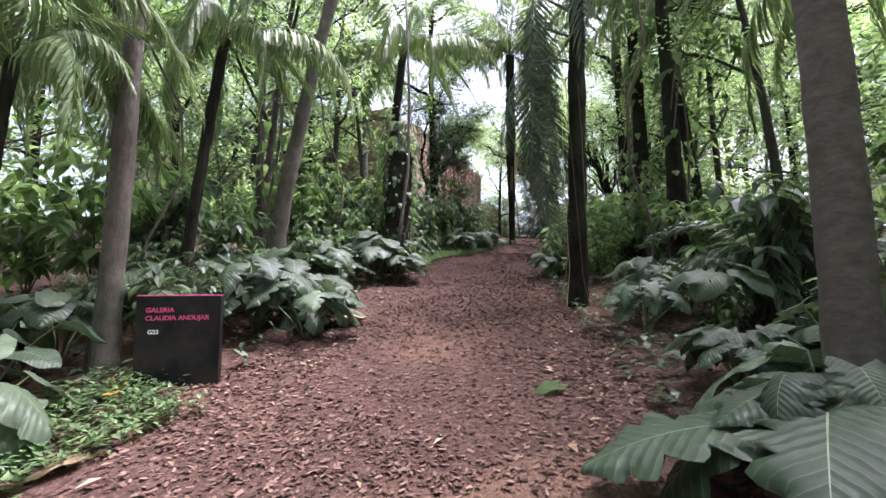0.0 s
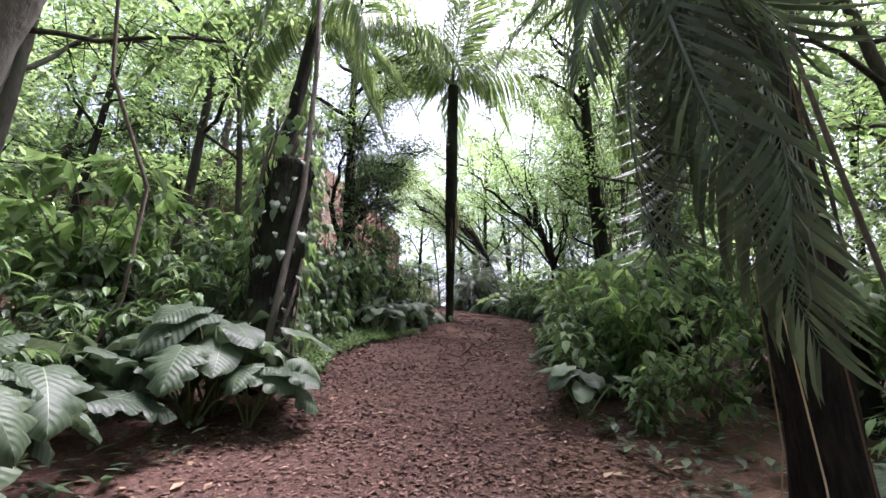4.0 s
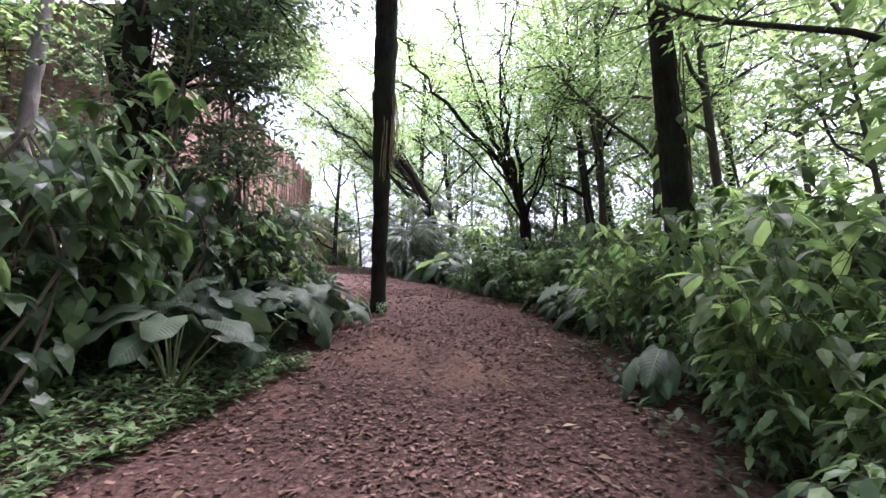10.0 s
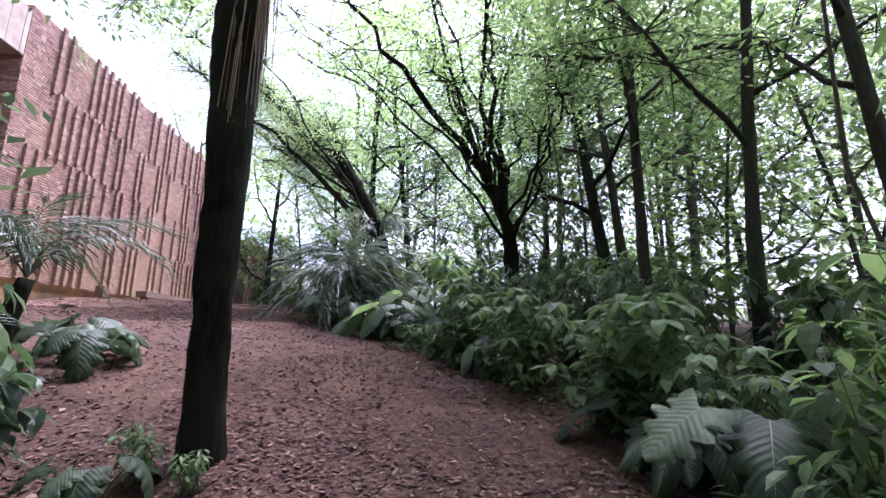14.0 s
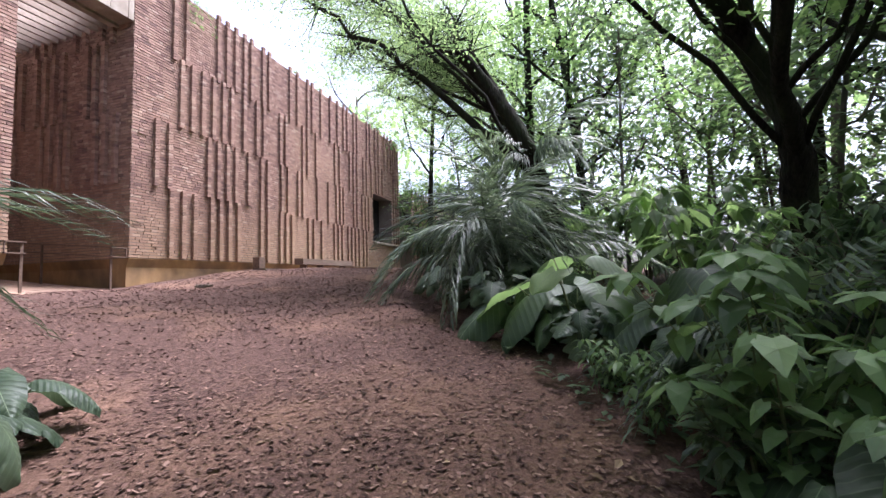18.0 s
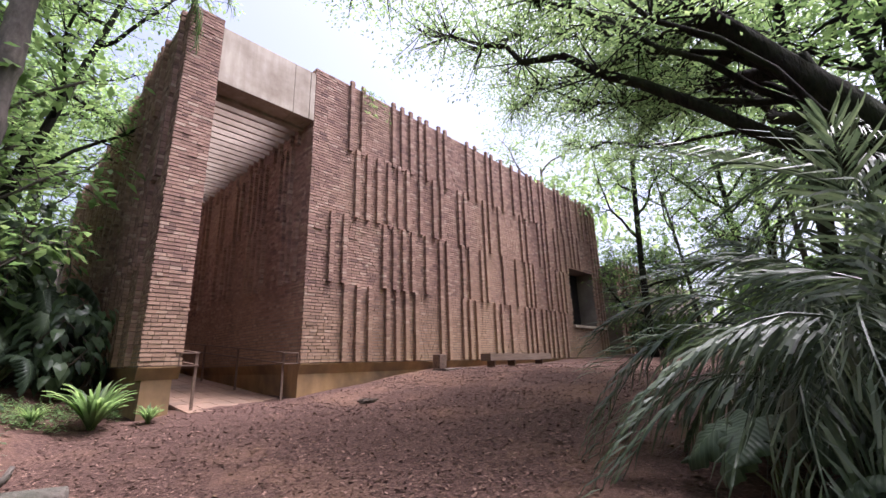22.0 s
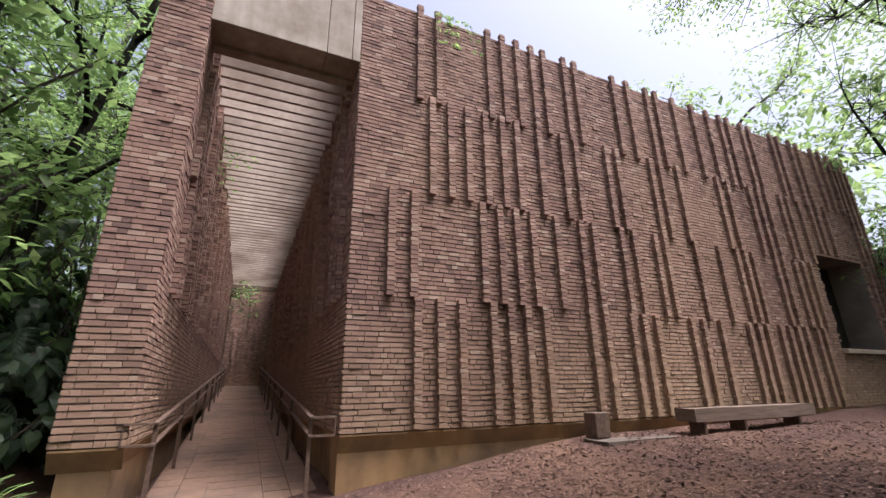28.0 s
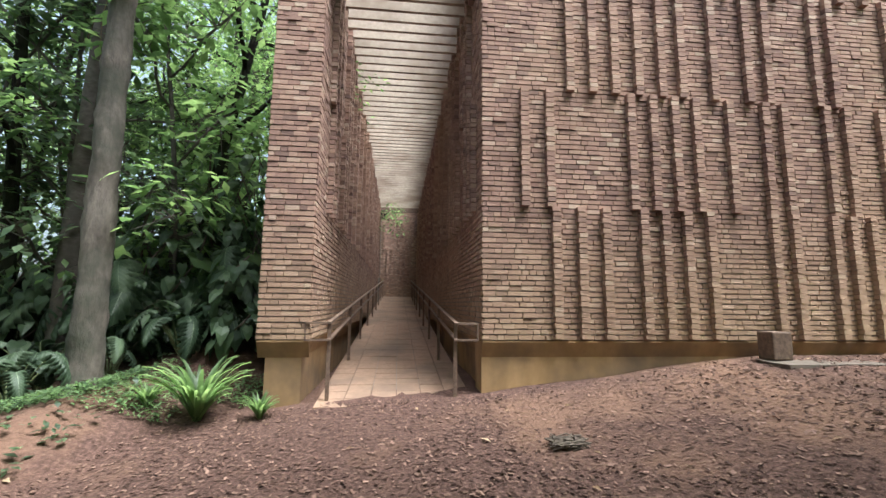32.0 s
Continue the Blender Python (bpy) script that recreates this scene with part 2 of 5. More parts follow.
M_dry = leaf_material("dry leaves", (0.11, 0.065, 0.04), (0.22, 0.145, 0.09), (0.38, 0.28, 0.19), 0.7, 0.15, 0.2)
M_leaf_shrub = leaf_material("shrub leaves", (0.035, 0.062, 0.034), (0.072, 0.12, 0.058), (0.14, 0.205, 0.105), 0.4, 0.5)
M_leaf_bright = leaf_material("bright leaves", (0.07, 0.125, 0.042), (0.13, 0.215, 0.075), (0.23, 0.33, 0.125), 0.45, 0.68)
M_leaf_crown = leaf_material("canopy leaves", (0.065, 0.108, 0.045), (0.125, 0.19, 0.08), (0.22, 0.295, 0.135), 0.5, 0.72)
M_leaf_big = veined(leaf_material("large blue-green leaves", (0.025, 0.046, 0.025), (0.048, 0.079, 0.043), (0.09, 0.13, 0.076), 0.5, 0.25, 0.35))
M_leaf_palm = leaf_material("palm leaflets", (0.04, 0.062, 0.038), (0.068, 0.098, 0.06), (0.11, 0.145, 0.085), 0.42, 0.3)
M_leaf_frond = leaf_material("light palm leaflets", (0.06, 0.115, 0.03), (0.11, 0.175, 0.05), (0.19, 0.26, 0.09), 0.45, 0.4)
M_leaf_herb = leaf_material("herb leaves", (0.055, 0.105, 0.035), (0.105, 0.185, 0.06), (0.17, 0.27, 0.095), 0.5, 0.35)


# ---- mesh tools ----
class Buf:
    """Gathers vertices and faces for one mesh."""

    def __init__(self):
        self.v, self.f, self.n = [], [], 0

    def add(self, verts, faces):
        verts = np.asarray(verts, float).reshape(-1, 3)
        n = self.n
        self.f.extend([tuple(i + n for i in f) for f in faces])
        self.v.append(verts)
        self.n += len(verts)

    def many(self, verts, faces, mats):
        """One template at many 3 x 4 poses."""
        mats = np.asarray(mats, float)
        if not len(mats):
            return
        verts = np.asarray(verts, float)
        out = np.einsum("mij,kj->mki", mats[:, :, :3], verts) + mats[:, None, :, 3]
        base = np.arange(len(mats)) * len(verts) + self.n
        for f in faces:
            self.f.extend((base[:, None] + np.array(f)[None]).tolist())
        self.v.append(out.reshape(-1, 3))
        self.n += len(verts) * len(mats)

    def mesh(self, name, material, smooth=False):
        me = bpy.data.meshes.new(name)
        me.from_pydata(np.concatenate(self.v).tolist() if self.v else [], [], self.f)
        me.materials.append(material)
        if smooth:
            me.polygons.foreach_set("use_smooth", [True] * len(me.polygons))
        me.update()
        return me

    def ob(self, name, material, parent=None, smooth=False, label="", category="", group="", kind=""):
        o = new(name, self.mesh(name, material, smooth))
        o.parent = parent
        return tagged(o, label, category, group, kind)


CUBE_F = ((0, 2, 3, 1), (4, 5, 7, 6), (0, 1, 5, 4), (2, 6, 7, 3), (0, 4, 6, 2), (1, 3, 7, 5))


def box(b, x0, y0, z0, x1, y1, z1):
    b.add([(x, y, z) for z in (z0, z1) for y in (y0, y1) for x in (x0, x1)], CUBE_F)


def soft_box(name, lo, hi, material, parent=None, bevel=0.012, label="", category="", group="", kind="", wear=0.0):
    """A box with rounded edges, and worn ones where wear is given."""
    bm = bmesh.new()
    size = [b - a for a, b in zip(lo, hi)]
    bmesh.ops.create_cube(bm, size=1.0, matrix=Matrix.Translation([(a + b) / 2 for a, b in zip(lo, hi)]) @ Matrix.Diagonal((*size, 1)))
    if wear:
        bmesh.ops.subdivide_edges(bm, edges=[e for e in bm.edges if e.calc_length() > 0.4], cuts=7, use_grid_fill=True)
        for v in bm.verts:
            v.co += noise.noise_vector(v.co * 3.1) * wear
    else:
        bmesh.ops.bevel(bm, geom=bm.edges[:], offset=bevel, segments=2, affect="EDGES", profile=0.6)
    me = bpy.data.meshes.new(name)
    bm.to_mesh(me)
    bm.free()
    me.materials.append(material)
    o = new(name, me)
    o.parent = parent
    return tagged(o, label, category, group, kind)


def tube(b, points, radii, sides=6, cap=True):
    """A tapered tube along points."""
    p = np.asarray(points, float)
    r = np.broadcast_to(np.asarray(radii, float), (len(p),))
    t = np.gradient(p, axis=0)
    t /= np.linalg.norm(t, axis=1)[:, None] + 1e-9
    ref = np.array((0.31, 0.17, 0.93)) if abs(t[0][2]) < 0.8 else np.array((0.93, 0.31, 0.1))
    rings = []
    for q, d, s in zip(p, t, r):
        a = np.cross(d, ref)
        a /= np.linalg.norm(a)
        c = np.cross(d, a)
        ang = np.arange(sides) * 2 * np.pi / sides
        rings.append(q + s * (np.cos(ang)[:, None] * a + np.sin(ang)[:, None] * c))
    f = []
    for i in range(len(p) - 1):
        for k in range(sides):
            k2 = (k + 1) % sides
            f.append((i * sides + k, i * sides + k2, (i + 1) * sides + k2, (i + 1) * sides + k))
    if cap:
        f.append(tuple(range(sides))[::-1])
        f.append(tuple((len(p) - 1) * sides + k for k in range(sides)))
    b.add(np.concatenate(rings), f)


def rough_tube(b, points, radii, sides=14, seed=1, amp=0.12, step=0.12):
    """A trunk: close rings pushed in and out by noise."""
    p, r = np.asarray(points, float), np.asarray(radii, float)
    far = np.r_[0, np.cumsum(np.linalg.norm(np.diff(p, axis=0), axis=1))]
    s = np.linspace(0, far[-1], max(4, int(far[-1] / step)))
    q, w = np.stack([np.interp(s, far, p[:, k]) for k in range(3)], 1), np.interp(s, far, r)
    t = Buf()
    tube(t, q, w, sides)
    v = t.v[0].reshape(len(q), sides, 3)
    for i in range(len(q)):
        for k in range(sides):
            d = v[i, k] - q[i]
            a, c = noise.noise((d[0] * 9 + seed, d[1] * 9, q[i][2] * 2.2)), noise.noise((d[0] * 22 + seed, d[1] * 22, q[i][2] * 9))
            v[i, k] = q[i] + d * (1 + amp * (1.3 * a + 0.9 * c))
    b.add(v.reshape(-1, 3), t.f)


def root(name, at, label, category, group="", kind="", turn=0.0, size=1.0):
    o = new(name)
    o.matrix_basis = pose(*at, 0, 0, turn) @ Matrix.Scale(size, 4)
    return tagged(o, label, category, group, kind)


def turned(rx, rz, size, at):
    """A 3 x 4 pose: scaled, tilted about x, then turned about z."""
    ca, sa, cb, sb = math.cos(rx), math.sin(rx), math.cos(rz), math.sin(rz)
    m = np.array([[cb, -sb * ca, sb * sa], [sb, cb * ca, -cb * sa], [0, sa, ca]]) * size
    return np.c_[m, at]


# leaf templates: the base at the origin, pointing along +y, the upper side up
SIMPLE_V = [(0, 0, 0), (-0.21, 0.42, 0.05), (0, 0.45, 0), (0.21, 0.42, 0.05), (0, 1, -0.12)]
SIMPLE_F = ((0, 2, 1), (0, 3, 2), (1, 2, 4), (2, 3, 4))
BLADE_V = [(0, 0, 0), (-0.024, 0.3, 0.03), (0.024, 0.3, 0.03), (-0.019, 0.66, -0.06), (0.019, 0.66, -0.06), (0, 0.97, -0.34)]
SLIM_F = ((0, 2, 1), (1, 2, 4, 3), (3, 4, 5))
OVAL_V = [(0, 0, 0), (-0.22, 0.3, 0.05), (0, 0.3, 0), (0.22, 0.3, 0.05), (-0.2, 0.66, 0.01), (0, 0.66, -0.05), (0.2, 0.66, 0.01), (0, 1.05, -0.2)]
OVAL_F = ((0, 2, 1), (0, 3, 2), (1, 2, 5, 4), (2, 3, 6, 5), (4, 5, 7), (5, 6, 7))
HEART_V = [(0, 0, 0), (-0.2, -0.13, 0), (-0.36, 0.14, -0.02), (-0.24, 0.55, -0.05), (0, 0.45, 0.04), (0, 1, -0.18), (0.24, 0.55, -0.05), (0.36, 0.14, -0.02), (0.2, -0.13, 0)]
HEART_F = ((0, 4, 2, 1), (4, 3, 2), (4, 5, 3), (0, 8, 7, 4), (4, 7, 6), (4, 6, 5))
TINY_V = [(0, 0, 0), (-0.24, 0.5, 0.04), (0.24, 0.5, 0.04), (0, 1, -0.06)]
TINY_F = ((0, 2, 1), (1, 2, 3))


def big_leaf(kind, droop=0.35, rows=21):
    """A large leaf blade, 1 long: heart-shaped, or lobed deeply along its edge, with raised side veins."""
    v, f = [], []
    cols = (-1.0, -0.8, -0.55, -0.3, -0.035, 0.035, 0.3, 0.55, 0.8, 1.0) if rows > 10 else (-1.0, -0.5, -0.035, 0.035, 0.5, 1.0)
    for j in range(rows):
        t = j / (rows - 1)
        w = (0.52 if kind == "lobed" else 0.47) * math.sin(math.pi * min(1, 0.16 + 0.84 * t) ** 0.85) ** 0.8 if t < 1 else 0.012
        deep = 0.0
        if kind == "lobed" and rows > 10:
            deep = (0.0, 0.1, 0.5, 0.16)[j % 4] if 2 < j < rows - 3 else 0.0
        if kind == "cut" and rows > 10:
            deep = (0.0, 0.86, 0.8)[j % 3] if 3 < j < rows - 3 else 0.0
        if kind == "narrow":
            w *= 0.62
        for k in cols:
            a = abs(k)
            back = (0.30 * (1 - t) ** 2.5 if kind != "narrow" else 0.1 * (1 - t) ** 2) * a
            lane = w * (1 - deep * max(0, a - 0.35) / 0.65)
            y = t - back + 0.10 * a * t * (1 - t) + (0.012 * math.sin(7 * t + 2 * k) if a == 1 else 0)
            z = -droop * t ** 2 * 0.8 + 0.10 * a * (1 - 0.7 * t) - 0.17 * a ** 2 * droop * 2
            z += (0.011 if j % 2 else -0.006) * a * (1.2 - a) * 2 + 0.045 * a * a * math.sin(11 * t + 3 * k)
            x = k * lane if a > 0.04 else math.copysign(0.0065 * (1.15 - t), k)
            v.append((x, y, z if a > 0.04 else z + 0.004))
    n = len(cols)
    for j in range(rows - 1):
        for k in range(n - 1):
            f.append((j * n + k, j * n + k + 1, (j + 1) * n + k + 1, (j + 1) * n + k))
    return v, f


def frond_buf(b, length, arch, pairs, leaflet, hang, rnd, start=None, sides=4, thick=0.011, close=1.0):
    """A feather palm frond from the origin along +y, rising then falling over."""
    n = 12
    s = np.linspace(0, 1, n)
    y = length * (s - 0.25 * arch * s ** 3)
    z = length * (arch * (0.55 * s - 0.95 * s ** 2))
    rachis = np.c_[0 * s, y, z]
    tube(b, rachis, thick * (1.15 - s), sides, False)
    mats = []
    for i in range(pairs):
        u = 0.13 + 0.86 * i / (pairs - 1)
        p = [np.interp(u, s, rachis[:, k]) for k in range(3)]
        long = leaflet * (0.35 + 0.65 * math.sin(math.pi * min(1, 0.12 + u * 0.85)) ** 0.7)
        for side in (-1, 1):
            rz = -side * close * (1.05 - 0.55 * u + rnd.uniform(-0.12, 0.12))
            mats.append(turned(-hang + rnd.uniform(-0.22, 0.22), rz, long, p))
    b.many(BLADE_V, SLIM_F, mats)


# ---- ground ----
def right_edge(x):
    return float(np.interp(x, [-40, -24, -21.5, -18.4, -14, -11, -8, -6.7, -4.5, -3.6, -2.1, 0, 3, 14],
                           [-16, -12.8, -12.1, -11.2, -10.1, -10.35, -10.6, -10.5, -9.9, -9.3, -8.3, -7.3, -6.3, -5]))


def left_edge(x):
    return float(np.interp(x, [-40, -24, -22.6, -20.8, -18.9, -15.5, -13.5, -12, -10.6, -9, -7.6, -6.2, -5.0, -4.2, -3.4],
                           [-15, -9.6, -8.75, -9.0, -8.5, -7.7, -7.05, -7.15, -7.5, -8.05, -7.2, -6.1, -4.6, -2.4, -0.6]))


def ground(x, y):
    b = np.interp(x, [-60, -24, -21.4, -14.5, -12, -10.7, -8.5, -5.55, -3.6, -1.8, 0, 4, 10, 40],
                  [-7, -4.1, -3.65, -2.4, -1.95, -1.78, -1.4, -0.87, -0.62, -0.36, -0.1, 0.4, 0.47, 1.1])
    k = np.interp(x, [-8, -4, -2, 0, 4], [0.02, 0.08, 0.075, 0.047, 0.05])
    z = float(b + k * (min(max(y, -14), 0) + 7.7))
    if x < -2.6:
        z += 0.5 * min(1.0, max(0.0, (y - left_edge(x)) / 3.0)) * min(1, (-2.6 - x) / 0.5)
        z += 0.32 * min(6.0, max(0.0, y - 0.9)) * min(1, (-2.75 - x) / 1.2 if x < -2.75 else 0) * min(1, max(0, (x + 14) / 3))
        z += 0.15 * math.exp(-((x + 8.75) ** 2 + (y + 8.3) ** 2) / 0.25)
    if 3 < x < 10.5:
        z -= 0.08 * max(0.0, 1 - (y + 0.4) ** 2 / 1.5) * min(1, x - 3, 10.5 - x)
    off = min(abs(y - right_edge(x)), abs(y - left_edge(x)))
    return z + 0.03 * noise.noise((x * 0.9, y * 0.9, 0)) + 0.012 * noise.noise((x * 4, y * 4, 3)) * min(1, off + 0.3)


def in_plaza(x, y, margin=0.0):
    """On the trodden path or the open ground in front of the gallery."""
    if x > 15.5 or y > 0.05:
        return False
    if x > -3.4:
        return y > right_edge(x) - margin
    return right_edge(x) - margin < y < left_edge(x) + margin


def graded(lo, a, b, hi, fine, coarse):
    return np.concatenate([np.arange(lo, a, coarse), np.arange(a, b, fine), np.arange(b, hi + coarse, coarse)])


gb = Buf()
gx, gy = graded(-200, -27, 16, 200, 0.19, 8.0), graded(-200, -15, 1.2, 200, 0.19, 8.0)
gv = [(x, y, ground(x, y)) for y in gy for x in gx]
nx = len(gx)
gb.add(gv, [(j * nx + i, j * nx + i + 1, (j + 1) * nx + i + 1, (j + 1) * nx + i) for j in range(len(gy) - 1) for i in range(nx - 1)])
gb.ob("ground", M_mulch, smooth=True, label="reddish-brown forest ground strewn with leaf mulch", category="ground", kind="structure")


# ---- the brick gallery ----
COURSE, TOP, FOOT = 0.0672, 7.70, 0.91
TIERS = ((0.93, 2.57), (2.60, 4.22), (4.20, 5.90), (5.86, 7.80))
rb = random.Random(11)
BRICK_V = np.array([(x, y, z) for z in (0, 1) for y in (0, 1) for x in (0, 1)], float)
BRICK_F = ((2, 3, 7, 6), (4, 5, 7, 6), (0, 1, 3, 2), (0, 2, 6, 4), (1, 3, 7, 5))


def unit_brick(seed):
    r = np.random.RandomState(seed)
    v = BRICK_V + r.uniform(-0.035, 0.035, BRICK_V.shape)
    v[:, 1] = BRICK_V[:, 1]
    me = bpy.data.meshes.new("brick")
    me.from_pydata(v.tolist(), [], BRICK_F)
    me.materials.append(M_brick)
    return me


BRICKS = [unit_brick(s) for s in range(6)]


def brick_wall(host, start, along, out, length, z0, z1, hole=None, single=None, ribs=(), seed=1):
    """Courses of rough bricks on the face of a wall, with projecting ribs of headers. single(u, z): bricks that are parts of their own."""
    r = random.Random(seed)
    S, U, N = np.array(start, float), np.array(along, float), np.array(out, float)
    Z = np.array((0, 0, 1.0))
    boxes, count = [], 0
    z, row = z0, 0
    while z < z1 - 0.03:
        u = -r.uniform(0.0, 0.14) if row % 2 else -r.uniform(0.0, 0.03)
        while u < length - 0.01:
            w = r.choice((0.182, 0.175, 0.168, 0.155, 0.095, 0.09))
            a, b = max(u, 0), min(u + w, length)
            u += w
            if length - u < 0.05:
                b, u = length, length
            mid = (a + b) / 2
            if b - a < 0.03 or (hole and hole[0] < mid < hole[1] and hole[2] < z + 0.03 < hole[3]):
                continue
            proud = r.uniform(0.0, 0.009) + (0.008 if r.random() < 0.06 else 0)
            boxes.append((a + 0.002, b - 0.004, z + r.uniform(0.008, 0.012), z + COURSE - r.uniform(0.004, 0.008), proud + 0.004, -0.03))
        z += COURSE
        row += 1
    for ru, rz0, rz1, deep in ribs:
        z, i = rz0, 0
        while z < rz1 - 0.02:
            if not (hole and hole[0] - 0.06 < ru < hole[1] and hole[2] < z < hole[3]):
                s = 0.003 * (1 if i % 2 else -1) + r.uniform(-0.004, 0.004)
                boxes.append((ru + s, ru + 0.108 + s, z + 0.004, z + COURSE - 0.006, deep + r.uniform(-0.006, 0.004), 0.0))
            z += COURSE
            i += 1
    b = Buf()
    A = np.array(boxes)
    rs = np.random.RandomState(seed)
    single_at = []
    if single:
        for i, q in enumerate(boxes):
            if q[5] < 0 and single(q[0], q[2]) and len(single_at) < 300:
                single_at.append(i)
        A = np.delete(A, single_at, axis=0)
    lo, hi = np.stack([A[:, 0], A[:, 5], A[:, 2]], 1), np.stack([A[:, 1], A[:, 4], A[:, 3]], 1)
    t = BRICK_V.copy()
    v = lo[:, None] + t[None] * (hi - lo)[:, None] + rs.uniform(-0.0022, 0.0022, (len(A), 8, 3))
    w = S + v[..., :1] * U + v[..., 1:2] * N + v[..., 2:] * Z
    faces = []
    base = np.arange(len(A)) * 8
    flip = np.dot(np.cross(U, N), Z) < 0
    for f in ((2, 3, 7, 6), (4, 5, 7, 6), (0, 1, 3, 2), (0, 2, 6, 4), (1, 3, 7, 5)):
        faces.extend((base[:, None] + np.array(f[::-1] if flip else f)).tolist())
    b.v.append(w.reshape(-1, 3))
    b.f, b.n = faces, len(A) * 8
    b.ob("brickwork", M_brick, host, label="rough hand-made bricks with projecting ribs", kind="stuff")
    M = Matrix((U, N, Z)).transposed().to_4x4()
    for i in single_at:
        q = boxes[i]
        o = new("brick", BRICKS[i % 6])
        o.parent = host
        o.matrix_basis = Matrix.Translation(S) @ M @ Matrix.Translation((q[0], q[5], q[2])) @ Matrix.Diagonal((q[1] - q[0], q[4] - q[5], q[3] - q[2], 1))


def wall_core(name, boxes, label):
    b = Buf()
    for q in boxes:
        box(b, *q)
    return b.ob(name, M_mortar, label=label, category="wall", kind="structure")


def prism(b, profile, start, along, length, out):
    """A profile of (out, z) points carried along a wall."""
    S, U, N = (np.array(q, float) for q in (start, along, out))
    v = [S + U * u + N * p + np.array((0, 0, z)) for u in (0, length) for p, z in profile]
    n = len(profile)
    f = [(i, (i + 1) % n, n + (i + 1) % n, n + i) for i in range(n)] + [tuple(range(n))[::-1], tuple(range(n, 2 * n))]
    b.add(v, f)


RIBS_1 = (0.9, 1.24, 1.57, 2.09, 2.39, 2.7, 3.03, 3.96, 4.27, 4.87, 5.16, 5.47, 6.41, 6.73, 7.25, 8.13, 8.44, 8.73, 9.2, 9.52, 9.83, 10.15, 10.57, 10.87)
RIBS_2 = (0.5, 0.84, 1.98, 2.3, 2.62, 2.93, 3.43, 3.97, 4.26, 4.93, 5.25, 5.81, 6.08, 6.97, 7.71, 8.3, 8.58, 8.85, 9.7, 9.99, 10.45, 10.78, 11.1)
RIBS_3 = (1.14, 1.46, 1.78, 2.12, 2.46, 2.76, 3.24, 3.77, 4.08, 4.85, 5.13, 6.08, 6.36, 6.89, 8.21, 8.55, 9.38, 9.7, 10.02, 10.6, 10.92, 11.4, 11.9, 12.2, 12.6)
RIBS_4 = (0.93, 1.27, 2.27, 2.59, 2.91, 3.25, 3.53, 4.04, 4.32, 5.37, 5.78, 6.37, 6.66, 7.23, 7.88, 8.42, 8.9, 9.2, 9.75, 10.05, 11.0, 11.3, 11.85, 12.2, 12.9, 13.3, 13.7)
front_ribs = [(u, *TIERS[k], 0.082) for k, row in enumerate((RIBS_1, RIBS_2, RIBS_3, RIBS_4)) for u in row]
front_ribs += [(u, *TIERS[k], 0.082) for k in range(4) for u in (13.95, 14.25, 14.5)]


def scattered_ribs(seed, length, low, deep=0.09):
    r, out = random.Random(seed), []
    for k in range(low, 4):
        u = r.uniform(0.3, 0.8)
        while u < length - 0.3:
            for _ in range(r.choice((1, 2, 2, 3, 4))):
                if u < length - 0.3:
                    out.append((u, *TIERS[k], deep))
                u += r.uniform(0.27, 0.36)
            u += r.uniform(0.15, 0.8)
    return [(u, a, min(b, 7.72), d) for u, a, b, d in out]


OP = (11.62, 13.8, 2.15, 4.50)
END = 14.8
wall_front = wall_core("wall_front", [(0.016, 0.016, FOOT, OP[0], 1.7, TOP - 0.02), (OP[1], 0.016, FOOT, END - 0.01, 1.7, TOP - 0.02),
                                      (OP[0], 0.016, FOOT, OP[1], 1.7, OP[2]), (OP[0], 0.016, OP[3], OP[1], 1.7, TOP - 0.02)],
                       "tall brick facade with staggered vertical ribs and one dark opening")
wall_body = wall_core("wall_body", [(0.016, 1.702, FOOT, END - 0.01, 19.4, TOP - 0.03)], "brick side of the gallery along the walkway")
wall_pier = wall_core("wall_pier", [(-2.654, 0.016, FOOT, -2.096, 16.9, TOP - 0.02)], "free-standing brick wall beside the walkway")
wall_end = wall_core("wall_end", [(-4.6, 19.02, 0.5, 0.0, 19.4, TOP - 0.05)], "brick end wall closing the walkway")
brick_wall(wall_front, (0, 0, 0), (1, 0, 0), (0, -1, 0), END, FOOT, TOP, OP, lambda u, z: u < 2.0 and 0.9 < z < 3.2, front_ribs, 3)
brick_wall(wall_body, (0, 0, 0), (0, 1, 0), (-1, 0, 0), 19.0, FOOT, TOP, None, lambda u, z: u < 1.6 and z < 1.9, scattered_ribs(21, 18.5, 1), 4)
brick_wall(wall_pier, (-2.67, 0, 0), (1, 0, 0), (0, -1, 0), 0.59, FOOT, TOP, None, lambda u, z: z < 6.0, (), 5)
brick_wall(wall_pier, (-2.08, 0, 0), (0, 1, 0), (1, 0, 0), 16.9, FOOT, TOP, None, None, scattered_ribs(23, 16.5, 1), 6)
brick_wall(wall_pier, (-2.67, 0, 0), (0, 1, 0), (-1, 0, 0), 14.4, FOOT, TOP, None, None, scattered_ribs(25, 14, 0), 7)
